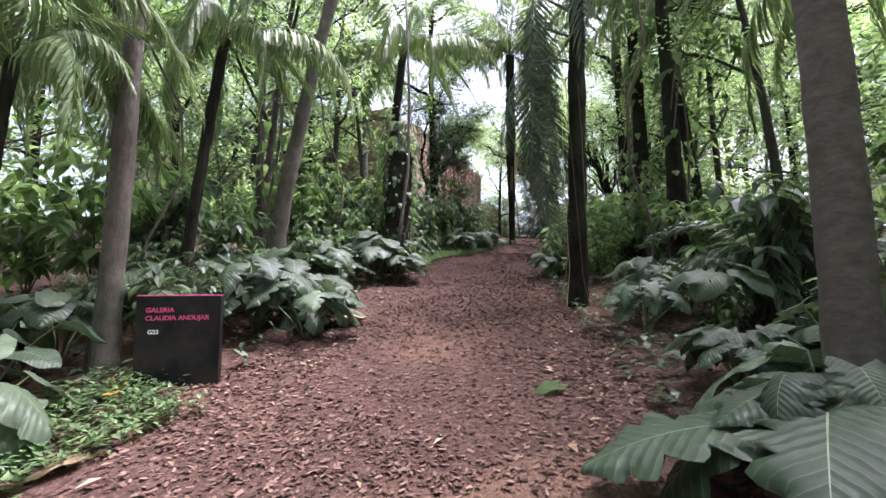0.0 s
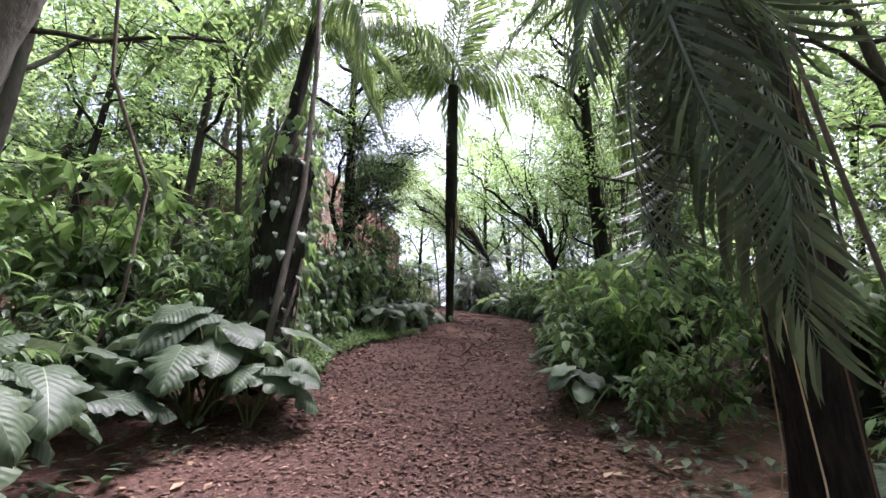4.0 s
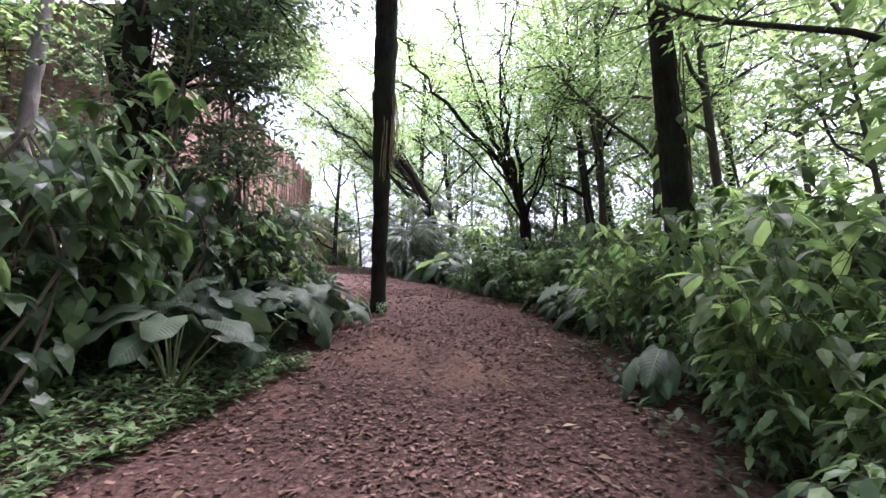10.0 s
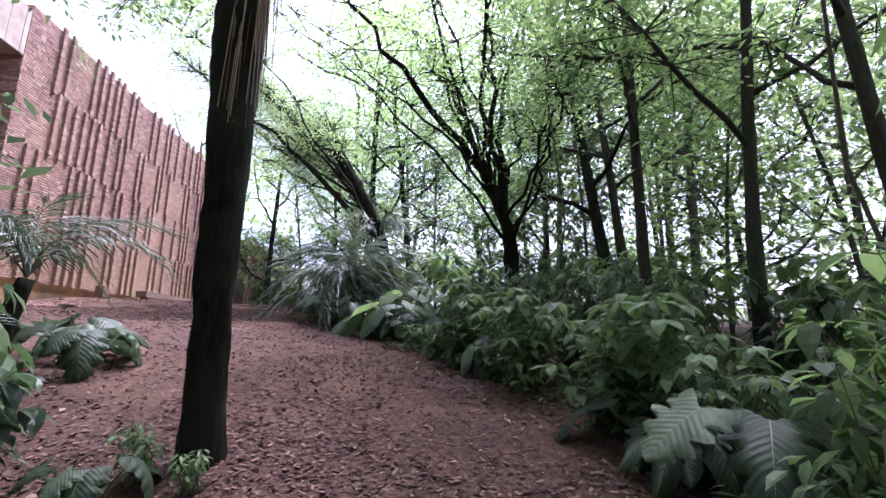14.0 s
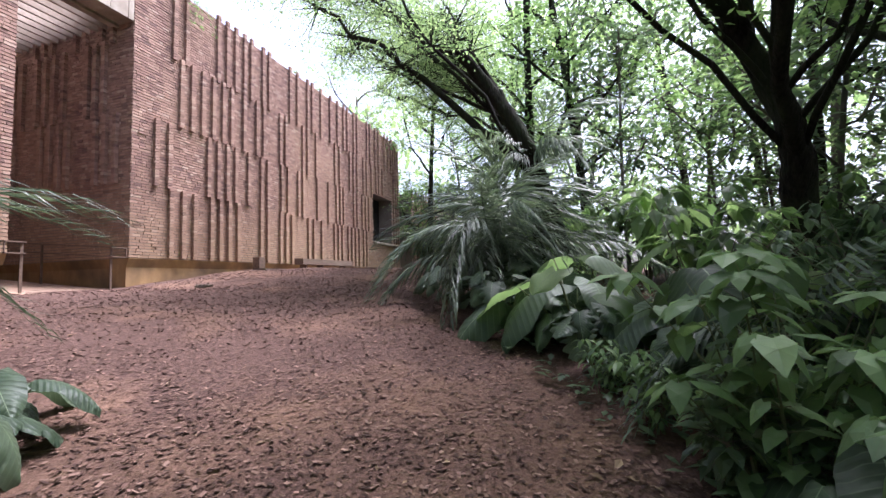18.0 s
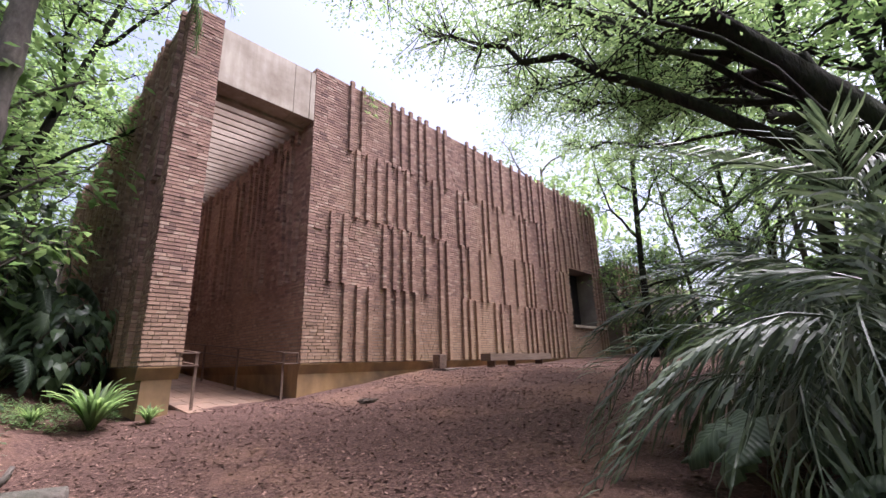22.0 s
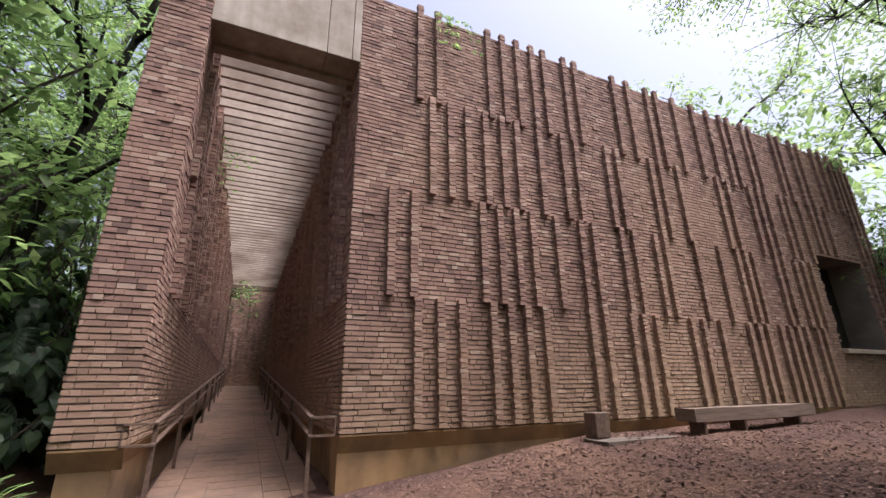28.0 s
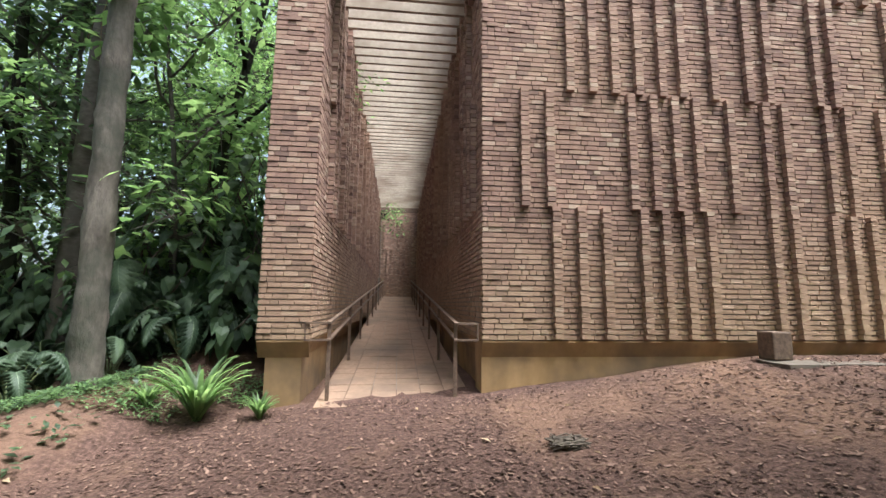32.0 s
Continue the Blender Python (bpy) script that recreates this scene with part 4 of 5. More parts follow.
stump = root("tree_stump", (-15.45, -7.15, ground(-15.45, -7.15)), "tall dark broken stump wrapped in climbing leaves", "stump")
b = Buf()
s = np.linspace(0, 1, 9)
rough_tube(b, np.c_[0.35 * s - 0.02 * np.sin(9 * s), -0.05 * s, 2.9 * s - 0.1], 0.25 + 0.015 * np.sin(s * 11) + 0.1 * np.exp(-s * 9), 18, 3, 0.24, 0.07)
b.ob("trunk", M_bark_dark, stump, True)
b = Buf()
for i in range(90):
    a, z = rp.uniform(0, 6.283), rp.uniform(0.5, 2.75)
    x, y = 0.12 * z + 0.25 * math.cos(a), 0.25 * math.sin(a)
    tube(b, [(x, y, z), (x + 0.05 * math.cos(a), y + 0.05 * math.sin(a), z + 0.12), (x + 0.07 * math.cos(a) + rp.uniform(-0.05, 0.05), y + 0.07 * math.sin(a), z + rp.uniform(0.15, 0.35))], (0.014, 0.011, 0.003), 3, False)
b.ob("shaggy_fibre", M_bark_dark, stump, kind="stuff")
climber(stump, 0.2, 0.0, 0.27, 0.2, 3.0, 150, 0.14, 3, M_leaf_shrub)
b = Buf()
tube(b, [(-0.35, -0.25, 0.0), (-0.1, -0.28, 1.2), (0.15, -0.3, 2.4), (0.3, -0.25, 4.2), (0.2, -0.2, 7.0)], (0.045, 0.04, 0.038, 0.034, 0.03), 7)
b.ob("liana", M_bark_grey, stump, True)
ivy = root("climbing_plant", (-9.85, -5.8, ground(-9.85, -5.8)), "climbing plant with heart leaves on a dark trunk", "climber")
climber(ivy, 0.03, 0.02, 0.15, 0.3, 5.5, 190, 0.16, 4, M_leaf_shrub)
for x, y, n in ((-15.5, -12.9, 70), (-12.5, -12.4, 80), (-8.5, -12.35, 60), (-18.35, -6.3, 30)):
    ivy = root("climbing_plant", (x, y, ground(x, y)), "climbing plant with heart leaves on a forest trunk", "climber")
    climber(ivy, 0.03, 0.0, 0.16, 0.4, 4.5, n, 0.2, n, M_leaf_bright)
ivy2 = root("climbing_plant", (-13.9, -6.5, ground(-13.9, -6.5)), "tall thicket of bright climbing leaves", "climber")
climber(ivy2, 0, 0, 0.35, 0.9, 3.9, 330, 0.15, 6, M_leaf_shrub)
b = Buf()
tube(b, [(0, 0, -0.1), (0.1, 0.05, 2), (0.0, 0.1, 4.2)], (0.1, 0.09, 0.05), 8)
b.ob("trunk", M_bark_dark, ivy2, True)

# many-stemmed spreading tree at the bend
mt = tree(12, 9.5, 0.2, (-0.4, 0.6), M_bark_dark, "dark many-limbed tree spreading over the clearing", 0.3, 12, 1.3, 0.11, 14, 22, M_leaf_crown, 5.4)
place(mt, [(17.6, -5.0, 250, 0.95)])
place(tree(13, 9.0, 0.15, (1.2, -1.6), M_bark_dark, "dark leaning tree behind the palms", 0.35, 9, 1.25, 0.16, 7, 15, M_leaf_bright, 3.6), [(-2.2, -13.6, 60, 1), (7.5, -7.8, 250, 1.1)])
place(tree(14, 8.5, 0.1, (0.6, 0.9), M_bark_brown, "brown tree with light green crown", 0.4, 8, 1.2, 0.12, 9, 18, M_leaf_bright, 3.2), [(17.0, -3.2, 0, 0.95), (12.5, -7.5, 100, 1), (19.5, -6, 200, 1), (-15.0, -14.6, 0, 0.9), (-10.5, -13.6, 80, 0.95), (-19.5, -14.8, 170, 0.9), (-12.0, -4.2, 30, 0.9), (-17.2, -5.0, 220, 0.85), (-5.4, -13.6, 130, 0.95), (-2.0, -13.8, 300, 1.1), (8.0, -9.5, 300, 1.1), (-5.4, 5.2, 40, 1.0), (-7.5, 8.5, 90, 1.15), (-6.0, 13.0, 30, 1.2), (-4.5, 20.5, 250, 1.35), (-9.5, 5.0, 300, 1.2), (-10.5, 10.0, 200, 1.2)])

place(tree(20, 10.5, 0.14, (-0.6, 0.7), M_bark_dark, "tall dark tree with a broad light crown beyond the clearing", 0.28, 12, 1.5, 0.17, 9, 14, M_leaf_bright, 3.4), [(6.0, -9.6, 300, 1)])

# old trees that spread their limbs over the path and the clearing
def spreading_tree(seed, x, y, way, rise, ends, label, material, sprays=9, leaf=0.085):
    r = random.Random(seed)
    t = root("tree", (x, y, ground(x, y)), label, "tree", "forest trees")
    u = np.linspace(0, 1, 9)
    p = np.c_[way[0] * u ** 1.3 + 0.14 * np.sin(9 * u), way[1] * u ** 1.5 + 0.1 * np.sin(7 * u), rise * u - 0.2]
    b = Buf()
    rough_tube(b, p, 0.19 - 0.08 * u + 0.12 * np.exp(-u * 12), 14, seed, 0.2)
    b.ob("trunk", M_bark_dark, t, True)
    wood, mats, tips = Buf(), [], []
    for i, e in enumerate(ends):
        c = np.array([np.interp(0.5 + 0.5 * ((i * 5) % 7) / 6, u, p[:, k]) for k in range(3)])
        e = np.array(e) - (x, y, ground(x, y))
        m = 0.5 * (c + e) + np.array((r.uniform(-1.0, 1.0), r.uniform(-1.0, 1.0), r.uniform(-0.3, 1.0)))
        w = np.linspace(0, 1, 13)[:, None]
        q = (1 - w) ** 2 * c + 2 * w * (1 - w) * m + w ** 2 * e
        q[2:-1] += np.array([[r.uniform(-0.12, 0.12) for _ in range(3)] for _ in range(10)])
        arm = Buf()
        tube(arm, q, np.linspace(0.09 if i % 5 == 0 else 0.042, 0.01, 13), 7)
        arm.ob("limb", M_bark_dark, t, True)
        tips += [q[5], q[7], q[9], q[10], q[11], q[12]]
    crown_on(r, wood, mats, tips, 0.9, leaf, sprays, 24)
    wood.ob("twig_work", M_bark_dark, t, kind="stuff")
    b = Buf()
    b.many(TINY_V, TINY_F, mats)
    b.ob("crown", material, t, kind="stuff")


spreading_tree(210, 1.5, -9.3, (-1.3, 1.7), 4.4,
               ((0.4, -3.2, 6.9), (1.6, -3.6, 7.0), (2.9, -3.4, 7.3), (-1.0, -3.0, 7.2), (4.3, -2.6, 7.3), (5.6, -3.0, 7.6), (6.9, -2.8, 7.2), (2.4, -5.2, 6.8),
                (3.9, -4.9, 7.0), (5.4, -4.6, 6.6), (3.2, -6.3, 5.9), (4.9, -5.9, 6.0), (0.6, -5.2, 6.6), (1.4, -7.0, 5.6), (-0.6, -4.7, 7.6), (7.8, -3.8, 6.6)),
               "old dark tree spreading long crooked limbs over the clearing", M_leaf_crown, 19, 0.068)
spreading_tree(211, -0.8, -12.0, (-0.6, 1.0), 4.2,
               ((-5.5, -10.5, 5.6), (-4.5, -9.0, 6.2), (-3.5, -11.0, 6.5), (-3.0, -9.6, 5.2), (-2.0, -8.6, 6.8), (-1.5, -10.2, 6.0), (-5.8, -12.0, 5.2), (-4.2, -12.8, 6.2), (-0.5, -9.2, 7.4),
                (0.5, -10.5, 7.0), (-2.6, -12.2, 7.4), (-6.5, -9.2, 6.8), (-7.2, -11.0, 6.2), (-3.2, -7.2, 5.4), (-2.2, -6.6, 6.2), (-4.6, -7.8, 5.8), (-1.8, -11.5, 4.4), (-3.8, -12.0, 4.6)),
               "dark crooked tree whose fine light crown roofs the path", M_leaf_bright, 8)
spreading_tree(212, -8.9, -5.0, (0.3, -0.4), 4.0,
               ((-9.4, -5.8, 4.2), (-10.1, -5.0, 4.7), (-7.1, -6.3, 4.7), (-9.7, -7.0, 5.3), (-7.0, -5.2, 4.0), (-8.0, -6.4, 3.7), (-6.7, -6.5, 3.9), (-7.8, -7.4, 4.3), (-5.5, -5.8, 4.4), (-4.6, -5.9, 4.9), (-3.4, -5.9, 5.0), (-8.2, -6.0, 5.6)),
               "slender dark tree with a fine crown above the bank", M_leaf_crown, 9, 0.095)


# palms and trees on the bank beside the gallery
pl = palm(15, 8.8, 0.175, (0.05, -0.2), 14, FRONDS_LIGHT, M_bark_grey, "tall palm with a rough grey-brown trunk beside the gallery", 1.5, (-25, 60))
for i, (turn, tip, roll) in enumerate(((-112, 12, 8), (-98, 2, -6), (-128, 8, 4), (-80, 16, 0), (-140, -4, 6))):
    o = new("frond", FRONDS_CURTAIN[i % 2])
    o.parent = pl
    o.matrix_basis = pose(0.05, -0.2, 8.55, tip, roll, turn) @ Matrix.Scale(1.45, 4)
place(pl, [(-4.85, 0.55, 0, 1)])
place(palm(16, 9.2, 0.16, (0.5, -0.4), 13, FRONDS_LIGHT, M_bark, "leaning ringed palm trunk with hanging dry fibre", 1.1), [(-6.15, 1.9, 0, 1)])
place(tree(17, 8.5, 0.12, (1.5, -0.7), M_bark_dark, "dark slanting tree hung with climbing leaves", 0.45, 8, 1.2, 0.12, 9, 18, M_leaf_bright, 2.8), [(-5.0, 3.4, 0, 1)])
fibre = root("hanging_fibre", (-5.75, 1.7, 6.6), "tangle of dry hanging palm fibre", "dry fronds")
b = Buf()
for i in range(60):
    a = rp.uniform(0, 6.283)
    x, y, l = 0.25 * math.cos(a) * rp.random(), 0.25 * math.sin(a) * rp.random(), rp.uniform(0.8, 2.2)
    tube(b, [(x * 0.4, y * 0.4, 0.2), (x, y, -0.4 * l), (x * 1.2 + rp.uniform(-0.1, 0.1), y * 1.2, -l)], (0.012, 0.009, 0.003), 3, False)
b.ob("fibre_mass", M_dry, fibre, kind="stuff")
copy_thing(fibre, pose(-7.62, -8.22, 2.35, 0, 0, 40) @ Matrix.Scale(0.72, 4))

# feather-leaved palm bushes
bush = palm(18, 0.35, 0.1, (0, 0), 14, FRONDS_DARK, M_bark_dark, "low dark palm with long arching feather fronds", 1.25, (5, 80))
place(bush, [(0.1, -7.8, 110, 1.0), (1.2, -8.6, 60, 1.05), (-8.0, -6.2, 200, 0.55), (-3.0, -11.0, 30, 0.8), (-17.4, -13.6, 100, 0.9)])

place(palm(22, 0.9, 0.1, (0, 0), 17, FRONDS_DARK, M_bark_dark, "dense dark feather palm at the edge of the clearing", 1.3, (12, 78)), [(-0.7, -8.25, 50, 0.85), (0.5, -7.85, 100, 0.9)])
place(palm(24, 2.3, 0.11, (0.1, 0.1), 15, FRONDS_DARK, M_bark_dark, "palm with dark fronds standing before the crooked tree", 1.0, (0, 75)), [(0.7, -8.75, 0, 1.0)])
place(palm(19, 1.05, 0.09, (0.1, -0.1), 13, FRONDS_DARK, M_bark_dark, "small palm with grey arching fronds at the edge of the clearing", 0.8, (25, 75)), [(-6.0, -5.65, 0, 1.0)])

# background trees on both sides
far_kinds = [tree(31 + i, 10.5 + i, 0.15, (rp.uniform(-1, 1), rp.uniform(-1, 1)), (M_bark_grey, M_bark_dark)[i % 2], ("grey forest tree with an airy crown", "dark forest tree with a layered crown")[i % 2],
                  0.15, 10, 1.6, 0.2, 8, 17, (M_leaf_crown, M_leaf_bright)[i // 2], 3.4, rough=False) for i in range(4)]
spots = [[], [], [], []]
for i in range(28):
    x, side = -27 + 1.3 * i + rp.uniform(-0.5, 0.5), i % 2
    d = rp.uniform(7, 13)
    y = left_edge(x) + d if side and x < -3.5 else right_edge(x) - d
    if x > -3.6 and y > -8.5:
        continue
    spots[rp.randrange(4)].append((x, y - 1.5 if y < -9 else y, rp.uniform(0, 360), rp.uniform(0.75, 1.1)))
for i in range(30):
    a = i * 0.2094
    x, y = -6 + rp.uniform(20, 27) * math.cos(a), -6 + rp.uniform(18, 24) * math.sin(a)
    if -3.5 < x < 16 and 0 < y < 20:
        continue
    spots[rp.randrange(4)].append((x, y, rp.uniform(0, 360), rp.uniform(0.9, 1.3)))
for k, s in zip(far_kinds, spots):
    place(k, s)

# far woods all round, beyond the trees
b, mats = Buf(), []
for i in range(56000):
    a, rad = rp.uniform(0, 6.283), rp.uniform(27, 38)
    top = 13.5 + 2.2 * math.sin(a * 7) + 1.6 * math.sin(a * 17 + 1)
    q = (-6 + rad * math.cos(a), -6 + rad * math.sin(a), -5 + (top + 5) * rp.random())
    if noise.noise((q[0] * 0.35, q[1] * 0.35, q[2] * 0.45)) > -0.15:
        mats.append(turned(rp.uniform(-1.3, 0.5), rp.uniform(0, 6.283), rp.uniform(0.4, 0.85), q))
b.many(TINY_V, TINY_F, mats[::2])
b.ob("far_woods", M_leaf_crown, label="distant wall of green forest foliage", category="woods", kind="stuff")
b = Buf()
b.many(TINY_V, TINY_F, mats[1::2])
b.ob("far_woods", M_leaf_bright, label="distant light green forest foliage", category="woods", kind="stuff")

# leafy saplings filling the middle distance
for n, (label, m) in enumerate((("slender sapling leafy from the ground up", M_leaf_bright), ("thin forest sapling with a ragged leafy outline", M_leaf_crown), ("dark leafy sapling in the undergrowth", M_leaf_shrub))):
    t = tree(71 + n, 5.2 + 0.6 * n, 0.05, (0.3, 0.4), M_bark_grey, label, 0.12, 10, 0.8, 0.22, 4, 9, m, 1.5, "sapling", rough=False)
    s = []
    for i in range(10):
        x, side = rp.uniform(-26, 6), rp.choice((-1, -1, 1))
        d = rp.uniform(3.2, 8.5)
        if side < 0 or x > -4.5:
            y = right_edge(x) - d
        else:
            y = left_edge(x) + d
        if not (-3.2 < x < 16 and y > -6.5):
            s.append((x, y, rp.uniform(0, 360), rp.uniform(0.6, 1.15)))
    for i in range(5):
        if n == 0:
            s.append((15.6 + 0.8 * i, -0.9 - 0.35 * i, 77 * i, 0.85))
        s.append((-4.2 - rp.uniform(0.3, 5), 2.2 + 2.2 * i, rp.uniform(0, 360), rp.uniform(0.7, 1.2)))
    if n == 2:
        s += [(-9.7, -5.9, 200, 0.6), (-8.85, -6.55, 80, 0.58), (-8.2, -6.35, 20, 0.5), (-8.6, -6.0, 150, 0.6)]
    place(t, s)

# undergrowth shrubs
kinds = [shrub(41, 1.5, 1.4, 0.16, 14, M_leaf_shrub, "dark green undergrowth shrub with oval leaves"),
         shrub(42, 1.1, 1.3, 0.19, 12, M_leaf_shrub, "low dark shrub with broad leaves"),
         shrub(43, 1.9, 1.5, 0.17, 14, M_leaf_bright, "bright green leafy shrub", stems=8),
         shrub(44, 0.8, 1.2, 0.13, 14, M_leaf_herb, "low fresh green shrub"),
         shrub(45, 2.3, 1.5, 0.19, 12, M_leaf_herb, "tall thin-stemmed shrub with long pointed leaves", False, 8),
         shrub(46, 1.6, 1.5, 0.14, 13, M_leaf_bright, "dense small-leaved bright shrub", stems=9),
         shrub(47, 1.8, 1.6, 0.26, 12, M_leaf_shrub, "dark leafy bush deep in the undergrowth", True, 8),
         shrub(48, 2.2, 1.7, 0.27, 12, M_leaf_bright, "light green bush deep in the undergrowth", True, 8)]
spots = [[] for _ in kinds]


def scatter(n, x0, x1, side, d0, d1, weights, size):
    for _ in range(n):
        x, d = rp.uniform(x0, x1), d0 + (d1 - d0) * rp.random() ** 1.3
        y = left_edge(x) + d if side > 0 else right_edge(x) - d
        if (side > 0 and x > -3.2) or (x > -6.8 and y > -3.4 and side > 0) or in_plaza(x, y, 0.15) or (-3.1 < x < 15 and y > -0.3):
            continue
        if abs(x + 21.4) < 0.8 and abs(y + 8.7) < 0.8:
            continue
        k = rp.choices(range(8), weights)[0]
        if (side > 0 and -21 < x < -15.8 and d < 1.2) or (side < 0 and x < -16.6 and d < 2.0) or (side < 0 and -3.9 < x < 1.6 and d < 1.5):
            continue
        if side > 0 and -9.5 < x < -4 and k in (2, 4, 6, 7):
            continue
        spots[k].append((x, y, rp.uniform(0, 360), rp.uniform(*size)))


scatter(36, -25, -8.5, -1, 0.9, 2.6, (2, 2, 5, 4, 5, 3, 0, 0), (0.55, 1.15))
scatter(36, -8.5, 2.0, -1, 0.45, 2.4, (1, 1, 5, 3, 3, 6, 0, 0), (0.5, 0.9))
scatter(60, -26, 4.0, -1, 2.0, 7.5, (0, 0, 0, 0, 0, 0, 2, 4), (0.8, 1.35))
scatter(38, -23, -9.5, 1, 0.6, 2.4, (5, 4, 1, 3, 2, 1, 0, 0), (0.5, 1.0))
scatter(22, -9.0, -4.0, 1, 0.6, 2.4, (5, 4, 1, 3, 2, 2, 0, 0), (0.45, 0.9))
scatter(60, -26, -4.5, 1, 2.0, 8.0, (0, 0, 0, 0, 0, 0, 4, 3), (0.8, 1.4))
scatter(26, 3.5, 16, -1, 0.5, 4.0, (0, 0, 0, 0, 0, 0, 2, 4), (0.7, 1.2))
for i in range(30):
    spots[rp.choices(range(6), (6, 4, 1, 2, 4, 2))[0]].append((-3.6 - rp.uniform(0.2, 5.5), 1.2 + rp.uniform(0, 12) , rp.uniform(0, 360), rp.uniform(0.7, 1.2)))
for i in range(12):
    spots[(0, 2, 5)[i % 3]].append((15.2 + 0.4 * i, -1.3 - 0.5 * (i % 3), i * 50, 1.3))
for k, x, y, size in ((0, -8.6, -7.2, 0.7), (2, -9.4, -7.2, 0.6), (0, -8.7, -6.7, 0.8), (1, -8.2, -7.1, 0.75), (0, -9.5, -6.7, 0.9), (1, -7.4, -6.7, 0.6), (4, -13.7, -11.15, 0.8), (3, -12.9, -10.95, 0.9), (4, -14.4, -11.0, 0.75), (2, -12.2, -11.1, 0.7), (3, -13.3, -10.9, 0.7), (4, -11.4, -11.1, 0.8), (3, -14.9, -10.9, 0.8), (4, -10.8, -6.3, 1.2), (0, -11.6, -6.1, 1.3), (4, -12.6, -5.7, 1.4)):
    spots[k].append((x, y, 40 * x, size))
for k, s in zip(kinds, spots):
    place(k, s)

# large-leaved plants
for seed, kind, n, size, h, label, where in (
    (51, "lobed", 11, 0.46, 0.75, "large deeply lobed philodendron leaves on long stalks",
     ((-20.75, -7.5, 0, 1), (-20.2, -8.0, 90, 1), (-20.0, -8.55, 200, 0.8), (-19.2, -7.6, 40, 1), (-18.3, -7.3, 150, 0.9), (-16.6, -7.35, 20, 1), (-21.35, -12.75, 30, 0.75), (-20.5, -12.6, 100, 0.6), (-18.9, -12.1, 40, 0.65), (-18.2, -12.15, 300, 0.6), (-20.5, -13.2, 250, 0.85), (-17.4, -12.25, 10, 0.75), (-22.0, -13.1, 200, 0.7), (-17.8, -7.1, 60, 1.0), (-16.4, -7.75, 170, 0.8), (-9.3, -7.2, 40, 0.8), (-9.9, -6.9, 200, 0.85), (-1.3, -8.3, 0, 0.8), (-2.4, -9.4, 60, 0.7), (-0.45, -7.5, 200, 0.75), (0.1, -8.5, 90, 1.0), (-19.4, -8.1, 80, 0.7))),
    (52, "heart", 11, 0.44, 0.8, "broad heart-shaped blue-green leaves on stalks",
     ((-22.3, -7.6, 0, 0.7), (-21.7, -7.3, 100, 0.75), (-20.3, -12.7, 60, 0.55), (-16.35, -7.35, 45, 1.15), (-8.6, -7.0, 0, 0.8), (-8.9, -7.5, 130, 0.7), (-15.7, -10.65, 0, 0.6), (-10.9, -7.0, 0, 0.8), (-10.3, -6.9, 99, 0.7), (-3.0, -10.2, 0, 0.7), (-18.6, -12.9, 77, 0.8), (-5.3, -5.2, 10, 0.5), (-6.2, 0.7, 50, 0.7), (-7.5, 3.2, 20, 1.0), (-3.3, 4.2, 20, 0.8))),
    (55, "cut", 12, 0.5, 0.8, "dark split-leaf philodendron on the bank beside the gallery",
     ((-5.5, 0.35, 30, 0.8), (-4.2, 1.5, 200, 0.95), (-3.6, 1.7, 10, 0.8), (-5.3, 2.3, 100, 1.6), (-3.7, 2.8, 80, 1.5), (-6.4, 2.4, 20, 1.7), (-4.6, 2.6, 140, 1.6), (-3.4, 3.6, 300, 1.6), (-5.8, 1.2, 250, 0.9), (-4.9, 1.1, 75, 0.75), (-7.1, 1.0, 10, 1.0), (-4.2, 3.6, 30, 1.8), (-5.4, 3.4, 190, 1.9), (-7.4, 2.8, 100, 1.8), (-8.2, 1.6, 300, 1.5), (-6.9, 0.0, 60, 0.9))),
    (53, "narrow", 12, 0.55, 0.6, "long ribbed dark leaves drooping to the ground",
     ((-8.4, -11.1, 0, 0.65), (-7.6, -11.0, 90, 0.6), (-12.5, -10.8, 30, 0.55), (-1.9, -9.1, 80, 0.7), (-4.6, -10.4, 210, 0.8), (-5.0, -5.7, 140, 0.7), (-13.2, -10.8, 290, 0.6), (-10.6, -10.9, 190, 0.65))),
    (54, "bright", 6, 0.5, 1.25, "tall bright green elephant-ear leaves", ((-4.4, 2.3, 40, 1.1), (-2.6, -10.6, 40, 0.9))),
):
    place(big_leaf_plant(seed, kind, n, size, h, label), where)


